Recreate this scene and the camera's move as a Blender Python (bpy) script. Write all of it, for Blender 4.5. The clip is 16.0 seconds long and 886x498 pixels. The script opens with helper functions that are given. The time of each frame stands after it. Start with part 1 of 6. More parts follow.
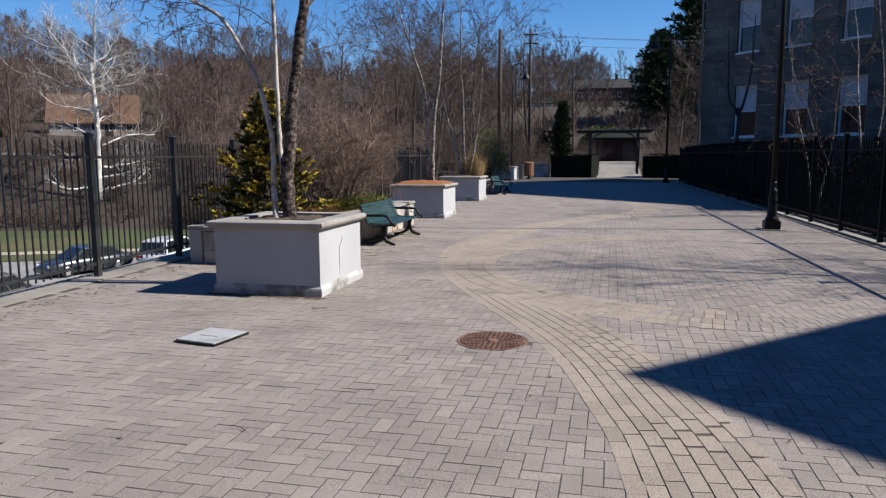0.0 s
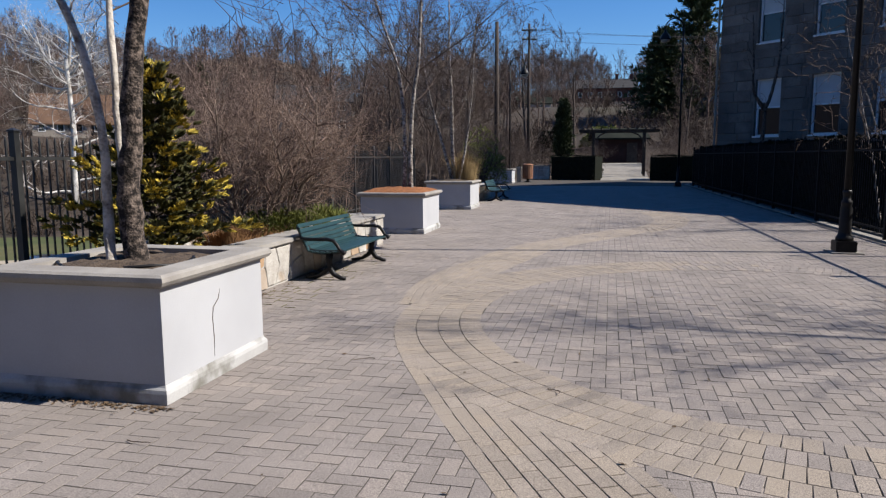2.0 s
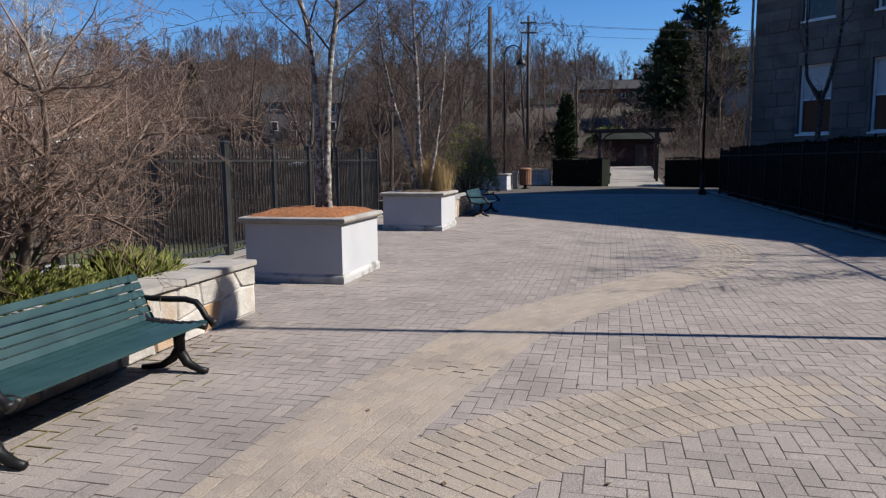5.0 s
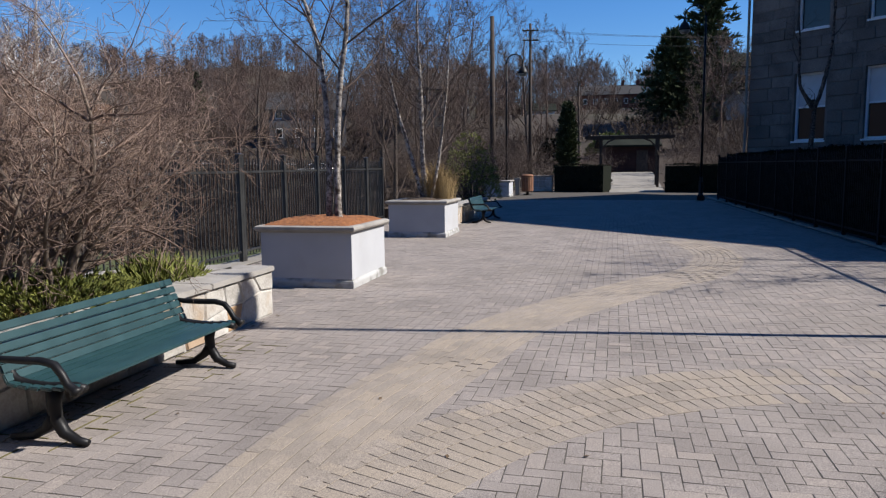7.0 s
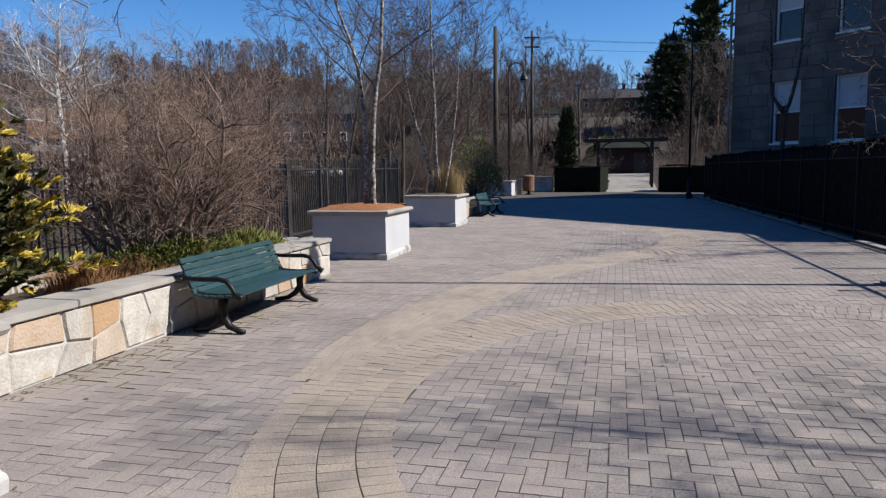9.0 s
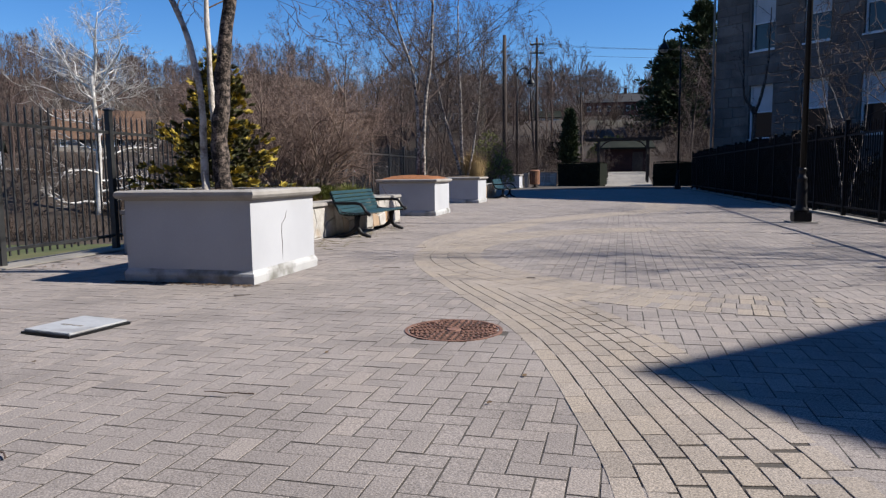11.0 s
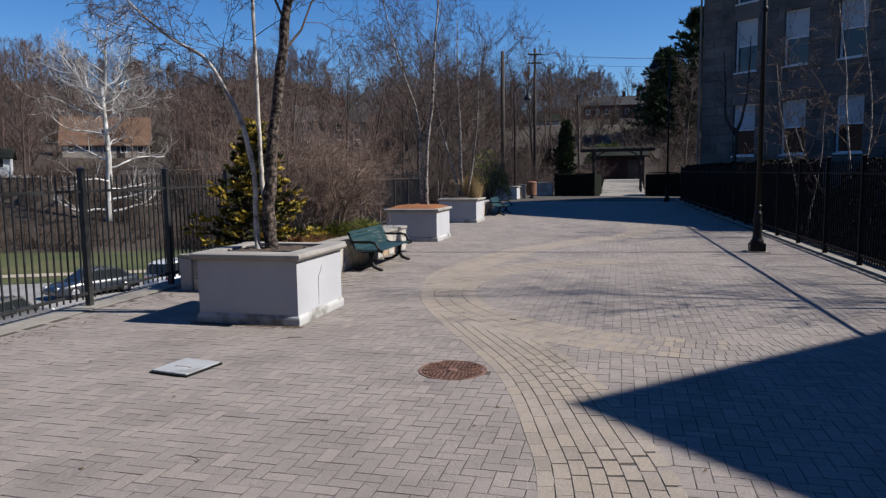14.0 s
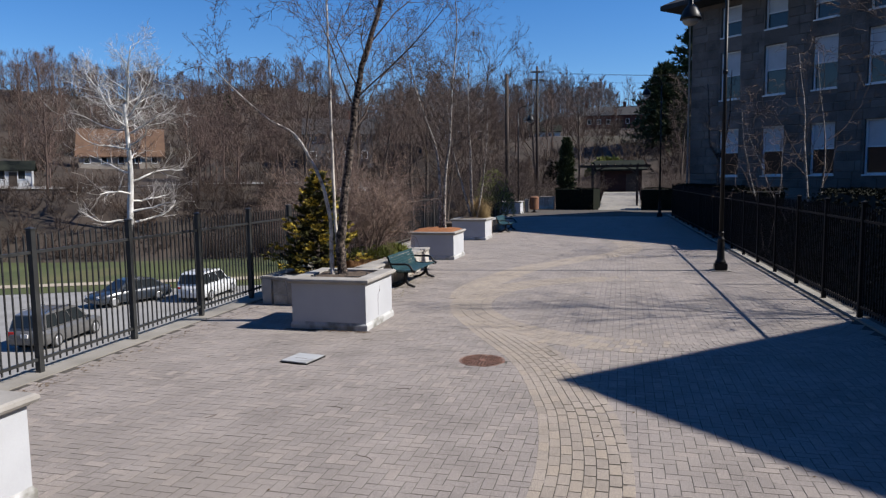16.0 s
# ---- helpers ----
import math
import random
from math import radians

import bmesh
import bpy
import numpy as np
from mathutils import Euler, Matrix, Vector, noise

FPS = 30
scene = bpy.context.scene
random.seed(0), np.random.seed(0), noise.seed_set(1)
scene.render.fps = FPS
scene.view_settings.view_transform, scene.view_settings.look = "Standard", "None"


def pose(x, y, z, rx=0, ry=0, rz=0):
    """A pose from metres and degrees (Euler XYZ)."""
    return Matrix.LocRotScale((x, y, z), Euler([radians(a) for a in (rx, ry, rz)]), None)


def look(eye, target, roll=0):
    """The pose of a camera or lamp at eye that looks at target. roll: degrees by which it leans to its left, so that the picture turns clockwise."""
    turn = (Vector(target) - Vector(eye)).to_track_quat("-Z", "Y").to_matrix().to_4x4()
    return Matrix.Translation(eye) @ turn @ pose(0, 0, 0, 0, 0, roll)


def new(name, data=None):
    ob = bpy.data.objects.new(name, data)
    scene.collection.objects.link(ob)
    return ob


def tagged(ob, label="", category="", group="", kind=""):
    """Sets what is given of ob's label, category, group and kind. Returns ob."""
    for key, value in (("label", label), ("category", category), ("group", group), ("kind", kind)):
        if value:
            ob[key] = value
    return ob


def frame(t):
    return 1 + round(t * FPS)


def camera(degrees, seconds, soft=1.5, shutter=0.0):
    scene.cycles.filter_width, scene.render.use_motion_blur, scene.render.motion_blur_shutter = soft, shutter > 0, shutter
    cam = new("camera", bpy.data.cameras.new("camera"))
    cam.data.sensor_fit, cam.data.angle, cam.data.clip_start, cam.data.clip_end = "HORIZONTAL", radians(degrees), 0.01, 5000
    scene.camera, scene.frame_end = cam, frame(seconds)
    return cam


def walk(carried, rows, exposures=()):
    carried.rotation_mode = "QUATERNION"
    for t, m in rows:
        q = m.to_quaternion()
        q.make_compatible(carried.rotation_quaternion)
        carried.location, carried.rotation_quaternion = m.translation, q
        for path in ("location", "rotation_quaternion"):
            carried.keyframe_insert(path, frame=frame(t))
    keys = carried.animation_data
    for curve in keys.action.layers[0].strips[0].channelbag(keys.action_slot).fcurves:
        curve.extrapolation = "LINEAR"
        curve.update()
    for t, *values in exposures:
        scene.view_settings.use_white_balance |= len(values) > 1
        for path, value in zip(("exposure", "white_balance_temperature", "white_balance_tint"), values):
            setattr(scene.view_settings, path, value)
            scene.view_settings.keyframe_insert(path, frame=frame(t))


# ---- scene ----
cam = camera(64.6, 16.0, soft=1.3)
METRES, EYE, TILT, LEAN, TURN = 23.88, 1.6, 0.0, 0.0, 13.5
ROWS = [
    (0.0, 0.0, 0.0, 0.0, -0.04, -7.6, 0.28),
    (0.5, 0.0151, 0.0338, 0.0009, -0.11, -7.57, 0.31),
    (1.0, 0.0194, 0.0621, -0.0001, -0.09, -7.49, 0.29),
    (1.5, 0.0144, 0.1013, -0.0003, -0.09, -7.5, 0.28),
    (2.0, 0.0169, 0.1451, -0.0004, -0.14, -7.48, 0.34),
    (2.5, 0.0334, 0.1957, -0.0002, -0.19, -7.49, 0.48),
    (3.0, 0.0452, 0.258, -0.0001, -0.2, -7.51, 0.43),
    (3.5, 0.0506, 0.3247, -0.0007, -0.17, -7.49, 0.41),
    (6.0, 0.0557, 0.382, -0.0011, 0.17, -6.93, 0.57),
    (6.5, 0.0556, 0.3699, 0.0011, 0.24, -6.82, 0.63),
    (7.0, 0.0557, 0.3532, 0.0026, 0.29, -6.76, 0.69),
    (7.5, 0.0543, 0.3326, 0.0027, 0.36, -6.68, 0.73),
    (8.0, 0.051, 0.3109, 0.0017, 0.42, -6.64, 0.73),
    (10.5, 0.0311, 0.1135, -0.0167, 0.7, -6.21, 0.71),
    (11.0, 0.0179, 0.0654, -0.0254, 0.74, -6.17, 0.61),
    (11.5, 0.0146, 0.018, -0.0337, 0.75, -6.16, 0.68),
    (12.0, 0.018, -0.0155, -0.0411, 0.75, -6.2, 0.7),
    (12.5, 0.0211, -0.0216, -0.039, 0.73, -6.26, 0.73),
    (13.0, 0.0223, -0.0189, -0.0292, 0.72, -6.28, 0.73),
    (13.5, 0.021, -0.0144, -0.0119, 0.75, -6.24, 0.75),
    (14.0, 0.0188, -0.0116, 0.0077, 0.78, -6.19, 0.77),
    (14.5, 0.0177, -0.0135, 0.0193, 0.82, -6.14, 0.78),
    (15.0, 0.0145, -0.0361, 0.0275, 0.88, -5.94, 0.74),
    (15.5, 0.0089, -0.0842, 0.0336, 0.96, -5.77, 0.76),
    (16.0, 0.0037, -0.144, 0.0364, 0.98, -5.68, 0.78),
]
walk(cam, [(t, pose(0, 0, EYE, TILT, LEAN, TURN) @ pose(METRES * x, METRES * y, METRES * z, 90 + pitch, roll, yaw)) for t, x, y, z, yaw, pitch, roll in ROWS], exposures=[(0.0, 0.82, 6550, 10), (3.5, 0.80, 6650, 10), (8.0, 0.84, 6480, 10), (10.5, 0.85, 6480, 10), (12.5, 0.87, 6480, 10), (13.0, 0.83, 6480, 10), (13.5, 0.72, 6480, 10), (14.0, 0.62, 6480, 10), (14.5, 0.64, 6450, 10), (15.0, 0.68, 6450, 10), (16.0, 0.76, 6450, 10)])

# ---- light ----
SUN_AZ, SUN_EL = math.atan2(0.134, 0.991), radians(42.3)
TO_SUN = Vector((math.cos(SUN_AZ) * math.cos(SUN_EL), math.sin(SUN_AZ) * math.cos(SUN_EL), math.sin(SUN_EL)))
world = bpy.data.worlds.new("sky")
scene.world = world
world.use_nodes = True
sky = world.node_tree.nodes.new("ShaderNodeTexSky")
sky.sky_type, sky.sun_disc = "NISHITA", False
sky.sun_elevation, sky.sun_rotation = SUN_EL, math.pi / 2 - SUN_AZ
sky.altitude, sky.air_density, sky.dust_density, sky.ozone_density = 50, 1.0, 0.0, 2.6
back = world.node_tree.nodes["Background"]
back.inputs["Strength"].default_value = 0.06
deep = world.node_tree.nodes.new("ShaderNodeHueSaturation")
deep.inputs["Saturation"].default_value = 1.32
world.node_tree.links.new(sky.outputs[0], deep.inputs["Color"])
tint = world.node_tree.nodes.new("ShaderNodeMix")
tint.data_type, tint.blend_type = "RGBA", "MULTIPLY"
tint.inputs[0].default_value, tint.inputs[7].default_value = 1.0, (0.86, 1.0, 1.26, 1)
world.node_tree.links.new(deep.outputs[0], tint.inputs[6])
world.node_tree.links.new(tint.outputs[2], back.inputs["Color"])
sun = new("sun", bpy.data.lights.new("sun", "SUN"))
sun.data.energy, sun.data.angle, sun.data.color = 5.0, radians(0.6), (1.0, 0.95, 0.88)
sun.matrix_world = look(TO_SUN * 60, (0, 0, 0))


# ---- materials ----
def surf(name, dark, light, scale=4.0, rough=0.8, bump=0.0, fine=60.0, metal=0.0, rand=0.0, island=False, stain=None, stain_scale=0.5, spec=0.4, alt=None, alt_from=0.7, speckle=0.0, lo=0.5, hi=1.05, stain_lo=0.52):
    """A procedural surface: two colours mixed by noise at two scales, an optional stain colour, relief and a random shift by piece."""
    m = bpy.data.materials.new(name)
    m.use_nodes = True
    nt = m.node_tree
    b = nt.nodes["Principled BSDF"]
    n, l = nt.nodes.new, nt.links.new
    geo = n("ShaderNodeNewGeometry")
    big, small = n("ShaderNodeTexNoise"), n("ShaderNodeTexNoise")
    big.inputs["Scale"].default_value, big.inputs["Detail"].default_value = scale, 5
    small.inputs["Scale"].default_value, small.inputs["Detail"].default_value = fine, 3
    l(geo.outputs["Position"], big.inputs["Vector"]), l(geo.outputs["Position"], small.inputs["Vector"])
    add = n("ShaderNodeMath")
    add.operation = "MULTIPLY_ADD"
    l(small.outputs["Fac"], add.inputs[0])
    add.inputs[1].default_value = 0.55
    l(big.outputs["Fac"], add.inputs[2])
    ramp = n("ShaderNodeMapRange")
    ramp.inputs["From Min"].default_value, ramp.inputs["From Max"].default_value = lo, hi
    l(add.outputs[0], ramp.inputs["Value"])
    mix = n("ShaderNodeMix")
    mix.data_type = "RGBA"
    mix.inputs[6].default_value, mix.inputs[7].default_value = (*dark, 1), (*light, 1)
    l(ramp.outputs[0], mix.inputs[0])
    colour = mix.outputs[2]
    if rand:
        src = geo.outputs["Random Per Island"] if island else n("ShaderNodeObjectInfo").outputs["Random"]
        hsv, mr = n("ShaderNodeHueSaturation"), n("ShaderNodeMapRange")
        mr.inputs["To Min"].default_value, mr.inputs["To Max"].default_value = 1 - rand, 1 + rand
        l(src, mr.inputs["Value"]), l(mr.outputs[0], hsv.inputs["Value"]), l(colour, hsv.inputs["Color"])
        colour = hsv.outputs[0]
    if alt:
        src = geo.outputs["Random Per Island"] if island else n("ShaderNodeObjectInfo").outputs["Random"]
        wob, fr, am, ar = n("ShaderNodeMath"), n("ShaderNodeMath"), n("ShaderNodeMix"), n("ShaderNodeMapRange")
        wob.operation, fr.operation, am.data_type = "MULTIPLY", "FRACT", "RGBA"
        wob.inputs[1].default_value = 37.0
        l(src, wob.inputs[0]), l(wob.outputs[0], fr.inputs[0]), l(fr.outputs[0], ar.inputs["Value"])
        ar.inputs["From Min"].default_value, ar.inputs["From Max"].default_value = alt_from, 1.0
        l(ar.outputs[0], am.inputs[0]), l(colour, am.inputs[6])
        am.inputs[7].default_value = (*alt, 1)
        colour = am.outputs[2]
    if speckle:
        grit, gr, gm = n("ShaderNodeTexNoise"), n("ShaderNodeMapRange"), n("ShaderNodeHueSaturation")
        grit.inputs["Scale"].default_value, grit.inputs["Detail"].default_value = 150, 4
        l(geo.outputs["Position"], grit.inputs["Vector"]), l(grit.outputs["Fac"], gr.inputs["Value"])
        gr.inputs["From Min"].default_value, gr.inputs["From Max"].default_value = 0.3, 0.7
        gr.inputs["To Min"].default_value, gr.inputs["To Max"].default_value = 1 - speckle, 1 + speckle
        l(gr.outputs[0], gm.inputs["Value"]), l(colour, gm.inputs["Color"])
        colour = gm.outputs[0]
    if stain:
        sn, sr, sm = n("ShaderNodeTexNoise"), n("ShaderNodeMapRange"), n("ShaderNodeMix")
        sn.inputs["Scale"].default_value, sn.inputs["Detail"].default_value = stain_scale, 6
        l(geo.outputs["Position"], sn.inputs["Vector"])
        sr.inputs["From Min"].default_value, sr.inputs["From Max"].default_value, sr.inputs["To Max"].default_value = stain_lo, stain_lo + 0.2, 0.75
        l(sn.outputs["Fac"], sr.inputs["Value"]), l(sr.outputs[0], sm.inputs[0])
        sm.data_type = "RGBA"
        l(colour, sm.inputs[6])
        sm.inputs[7].default_value = (*stain, 1)
        colour = sm.outputs[2]
    l(colour, b.inputs["Base Color"])
    b.inputs["Roughness"].default_value, b.inputs["Metallic"].default_value, b.inputs["Specular IOR Level"].default_value = rough, metal, spec
    if bump:
        bp = n("ShaderNodeBump")
        bp.inputs["Strength"].default_value, bp.inputs["Distance"].default_value = bump, 0.02
        l(add.outputs[0], bp.inputs["Height"]), l(bp.outputs[0], b.inputs["Normal"])
    return m


PAVER = surf("grey_paver", (0.147, 0.128, 0.117), (0.246, 0.216, 0.198), 1.3, 0.9, 0.28, 110, rand=0.05, island=True, stain=(0.188, 0.164, 0.145), stain_scale=0.35, alt=(0.234, 0.202, 0.18), alt_from=0.7, speckle=0.5)
PAVER_TAN = surf("tan_paver", (0.185, 0.157, 0.131), (0.268, 0.229, 0.193), 1.3, 0.9, 0.28, 110, rand=0.085, island=True, stain=(0.245, 0.207, 0.167), stain_scale=1.1, alt=(0.255, 0.213, 0.17), alt_from=0.6, speckle=0.5)
PAVER_BED = surf("joint_sand", (0.036, 0.031, 0.026), (0.072, 0.062, 0.053), 2.0, 0.95, 0.3, 90)
STUCCO = surf("white_stucco", (0.325, 0.332, 0.352), (0.395, 0.402, 0.424), 1.5, 0.9, 0.12, 120, stain=(0.33, 0.33, 0.33), stain_scale=1.6, stain_lo=0.58)
CAPSTONE = surf("planter_cap", (0.205, 0.191, 0.175), (0.304, 0.287, 0.264), 3.0, 0.9, 0.2, 90, stain=(0.172, 0.158, 0.145), stain_scale=2.5)
CONCRETE = surf("concrete", (0.158, 0.145, 0.125), (0.257, 0.238, 0.208), 2.0, 0.9, 0.25, 90, stain=(0.145, 0.132, 0.119), stain_scale=1.2)
SOIL = surf("soil_mulch", (0.033, 0.023, 0.017), (0.106, 0.076, 0.053), 18.0, 1.0, 0.8, 60)
NEEDLES = surf("rust_needle_mulch", (0.11, 0.042, 0.017), (0.29, 0.115, 0.042), 22.0, 1.0, 0.8, 70)
BLACK = surf("black_iron", (0.005, 0.005, 0.006), (0.012, 0.012, 0.013), 9.0, 0.45, 0.05, 200, spec=0.2)
# Fence paint as on the shaded east side, the shade put into its black.
FENCE = surf("black_fence_paint", (0.005, 0.005, 0.006), (0.012, 0.012, 0.013), 5.0, 0.6, 0.05, 150, spec=0.12)
# Same paint lightened and glossier: sunlight on the west fence is in the colour.
FENCE_SUNLIT = surf("sunlit_fence_paint", (0.008, 0.0085, 0.009), (0.034, 0.035, 0.035), 5.0, 0.42, 0.05, 150, spec=0.5)
GREEN = surf("bench_green", (0.009, 0.031, 0.036), (0.02, 0.052, 0.058), 6.0, 0.42, 0.08, 140, rand=0.07)
BARK_DARK = surf("dark_bark", (0.01, 0.007, 0.0058), (0.175, 0.135, 0.112), 20.0, 0.95, 1.0, 60, lo=0.7, hi=0.97)
BARK_BIRCH = surf("birch_bark", (0.046, 0.034, 0.028), (0.383, 0.35, 0.317), 14.0, 0.85, 0.7, 45, lo=0.63, hi=0.92, stain=(0.033, 0.024, 0.02), stain_scale=6.0, stain_lo=0.5)
BARK_PALE = surf("pale_flaking_bark", (0.085, 0.066, 0.054), (0.5, 0.46, 0.415), 9.0, 0.85, 0.7, 45, lo=0.46, hi=0.88, stain=(0.045, 0.033, 0.027), stain_scale=5.0, stain_lo=0.56)
BARK_SYC = surf("sycamore_bark", (0.32, 0.3, 0.275), (0.72, 0.7, 0.66), 0.8, 0.85, 0.2, 12, stain=(0.145, 0.119, 0.092), stain_scale=0.9)
TWIG = surf("brown_twig", (0.036, 0.024, 0.019), (0.099, 0.069, 0.054), 3.0, 0.9, 0, 30)
TWIG_PINK = surf("pinkish_twig", (0.07, 0.047, 0.037), (0.27, 0.19, 0.152), 3.0, 0.9, 0, 30)
TWIG_PALE = surf("pale_twig", (0.106, 0.079, 0.063), (0.224, 0.178, 0.145), 3.0, 0.9, 0, 30)
WOODS = surf("far_bark", (0.05, 0.032, 0.026), (0.138, 0.094, 0.077), 0.05, 0.95, 0, 4.0, rand=0.35, island=True)
BRUSHWOOD = surf("brush_twig", (0.028, 0.019, 0.014), (0.08, 0.054, 0.041), 0.08, 0.95, 0, 4.0, rand=0.35, island=True)
STONE = surf("grey_ashlar", (0.06, 0.053, 0.048), (0.2, 0.168, 0.147), 1.2, 0.9, 0.7, 25, rand=0.22, island=True, stain=(0.09, 0.076, 0.066), stain_scale=0.6)
GRASS = surf("lawn", (0.03, 0.041, 0.011), (0.066, 0.076, 0.022), 0.35, 1.0, 0.3, 25, stain=(0.112, 0.092, 0.04), stain_scale=0.12)
ASPHALT = surf("asphalt", (0.165, 0.158, 0.152), (0.244, 0.238, 0.231), 0.6, 0.9, 0.2, 60)
EARTH = surf("leaf_litter", (0.019, 0.014, 0.01), (0.052, 0.037, 0.027), 0.15, 1.0, 0.3, 6, stain=(0.04, 0.036, 0.02), stain_scale=0.04)
# Near-black: the deep shade behind the fence is put into this leaf colour.
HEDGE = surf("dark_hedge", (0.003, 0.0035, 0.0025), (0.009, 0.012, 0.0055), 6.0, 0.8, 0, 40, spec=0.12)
GOLD = surf("golden_foliage", (0.16, 0.125, 0.014), (0.48, 0.36, 0.048), 5.0, 0.75, 0, 45, lo=0.5, hi=0.95)
CYPRESS_DARK = surf("cypress_green", (0.02, 0.024, 0.006), (0.085, 0.08, 0.018), 6.0, 0.75, 0, 45)
JUNIPER = surf("juniper_green", (0.05, 0.068, 0.014), (0.21, 0.22, 0.048), 5.0, 0.75, 0, 30)
PINE = surf("pine_needles", (0.014, 0.022, 0.008), (0.055, 0.07, 0.022), 1.0, 0.8, 0, 9)
RUSTGRASS = surf("rust_grass", (0.112, 0.05, 0.02), (0.29, 0.158, 0.066), 6.0, 0.9, 0, 40)
PLINTH = surf("stained_stucco", (0.304, 0.304, 0.304), (0.409, 0.409, 0.409), 2.5, 0.9, 0.2, 90, stain=(0.086, 0.079, 0.056), stain_scale=4.5, stain_lo=0.46)
STRAW = surf("dry_grass", (0.172, 0.112, 0.046), (0.343, 0.251, 0.125), 6.0, 0.9, 0, 40)
WINFRAME = surf("white_window_paint", (0.62, 0.62, 0.62), (0.76, 0.76, 0.75), 3.0, 0.6, 0, 60)
BLIND = surf("window_blind", (0.40, 0.41, 0.42), (0.52, 0.53, 0.54), 2.0, 0.7, 0, 60)
# Near-black colour that stands for the lack of light inside the rooms.
ROOM_SHADE = surf("room_shade", (0.012, 0.012, 0.014), (0.025, 0.025, 0.028), 1.0, 0.9)
ROOF = surf("slate_roof", (0.014, 0.014, 0.016), (0.036, 0.035, 0.037), 2.0, 0.8, 0.3, 20)


# ---- mesh tools ----
class Geo:
    """Vertices and faces for one mesh."""

    def __init__(self):
        self.v, self.f = [], []

    def add(self, verts, faces):
        k = len(self.v)
        self.v.extend(tuple(p) for p in verts)
        self.f.extend(tuple(i + k for i in f) for f in faces)
        return self

    def box(self, x0, y0, z0, x1, y1, z1, m=None):
        p = [Vector(c) for c in ((x0, y0, z0), (x1, y0, z0), (x1, y1, z0), (x0, y1, z0), (x0, y0, z1), (x1, y0, z1), (x1, y1, z1), (x0, y1, z1))]
        return self.add([m @ c for c in p] if m else p, [(0, 3, 2, 1), (4, 5, 6, 7), (0, 1, 5, 4), (1, 2, 6, 5), (2, 3, 7, 6), (3, 0, 4, 7)])

    def tube(self, pts, radii, n=6, cap=True):
        """A tapered tube along points."""
        pts = [Vector(p) for p in pts]
        verts, faces = [], []
        u = None
        for i, p in enumerate(pts):
            d = (pts[min(i + 1, len(pts) - 1)] - pts[max(i - 1, 0)])
            d = d.normalized() if d.length > 1e-9 else Vector((0, 0, 1))
            if u is None:
                u = d.orthogonal().normalized()
            u = (u - d * u.dot(d))
            u = u.normalized() if u.length > 1e-6 else d.orthogonal().normalized()
            w = d.cross(u)
            r = radii[i] if isinstance(radii, (list, tuple)) else radii
            for k in range(n):
                a = 2 * math.pi * k / n
                verts.append(p + (u * math.cos(a) + w * math.sin(a)) * r)
        for i in range(len(pts) - 1):
            for k in range(n):
                faces.append((i * n + k, i * n + (k + 1) % n, (i + 1) * n + (k + 1) % n, (i + 1) * n + k))
        if cap:
            faces.append(tuple(reversed(range(n))))
            faces.append(tuple(range((len(pts) - 1) * n, len(pts) * n)))
        return self.add(verts, faces)

    def lathe(self, prof, n=20, at=(0, 0, 0)):
        """A body of revolution from (radius, height) pairs."""
        verts = [(at[0] + r * math.cos(2 * math.pi * k / n), at[1] + r * math.sin(2 * math.pi * k / n), at[2] + z) for r, z in prof for k in range(n)]
        faces = [(i * n + k, i * n + (k + 1) % n, (i + 1) * n + (k + 1) % n, (i + 1) * n + k) for i in range(len(prof) - 1) for k in range(n)]
        faces += [tuple(reversed(range(n))), tuple(range((len(prof) - 1) * n, len(prof) * n))]
        return self.add(verts, faces)

    def rings(self, prof, x0, y0, x1, y1):
        """A rectangular body whose outline grows or shrinks with height: (offset, height) pairs."""
        verts = []
        for o, z in prof:
            verts += [(x0 - o, y0 - o, z), (x1 + o, y0 - o, z), (x1 + o, y1 + o, z), (x0 - o, y1 + o, z)]
        faces = [(i * 4 + k, i * 4 + (k + 1) % 4, i * 4 + 4 + (k + 1) % 4, i * 4 + 4 + k) for i in range(len(prof) - 1) for k in range(4)]
        return self.add(verts, faces + [(3, 2, 1, 0)] + [tuple(range(len(prof) * 4 - 4, len(prof) * 4))])

    def prism(self, outline, thick, m=None):
        """An outline in x, z pushed along y by thick."""
        k = len(outline)
        verts = [Vector((x, 0, z)) for x, z in outline] + [Vector((x, thick, z)) for x, z in outline]
        return self.add([m @ c for c in verts] if m else verts, [tuple(range(k)), tuple(reversed(range(k, 2 * k)))] + [(i, i + k, (i + 1) % k + k, (i + 1) % k) for i in range(k)])

    def mesh(self, name, material, smooth=False, bevel=0.0, segments=2):
        me = bpy.data.meshes.new(name)
        if bevel:
            bm = bmesh.new()
            vs = [bm.verts.new(p) for p in self.v]
            for f in self.f:
                bm.faces.new([vs[i] for i in f])
            bmesh.ops.recalc_face_normals(bm, faces=bm.faces)
            bmesh.ops.bevel(bm, geom=[e for e in bm.edges if len(e.link_faces) == 2 and e.calc_face_angle(0) > 0.5], offset=bevel, segments=segments, affect="EDGES", clamp_overlap=True)
            bm.to_mesh(me)
            bm.free()
        else:
            me.from_pydata(self.v, [], self.f)
        me.materials.append(material)
        if smooth:
            me.shade_smooth()
        me.update()
        return me


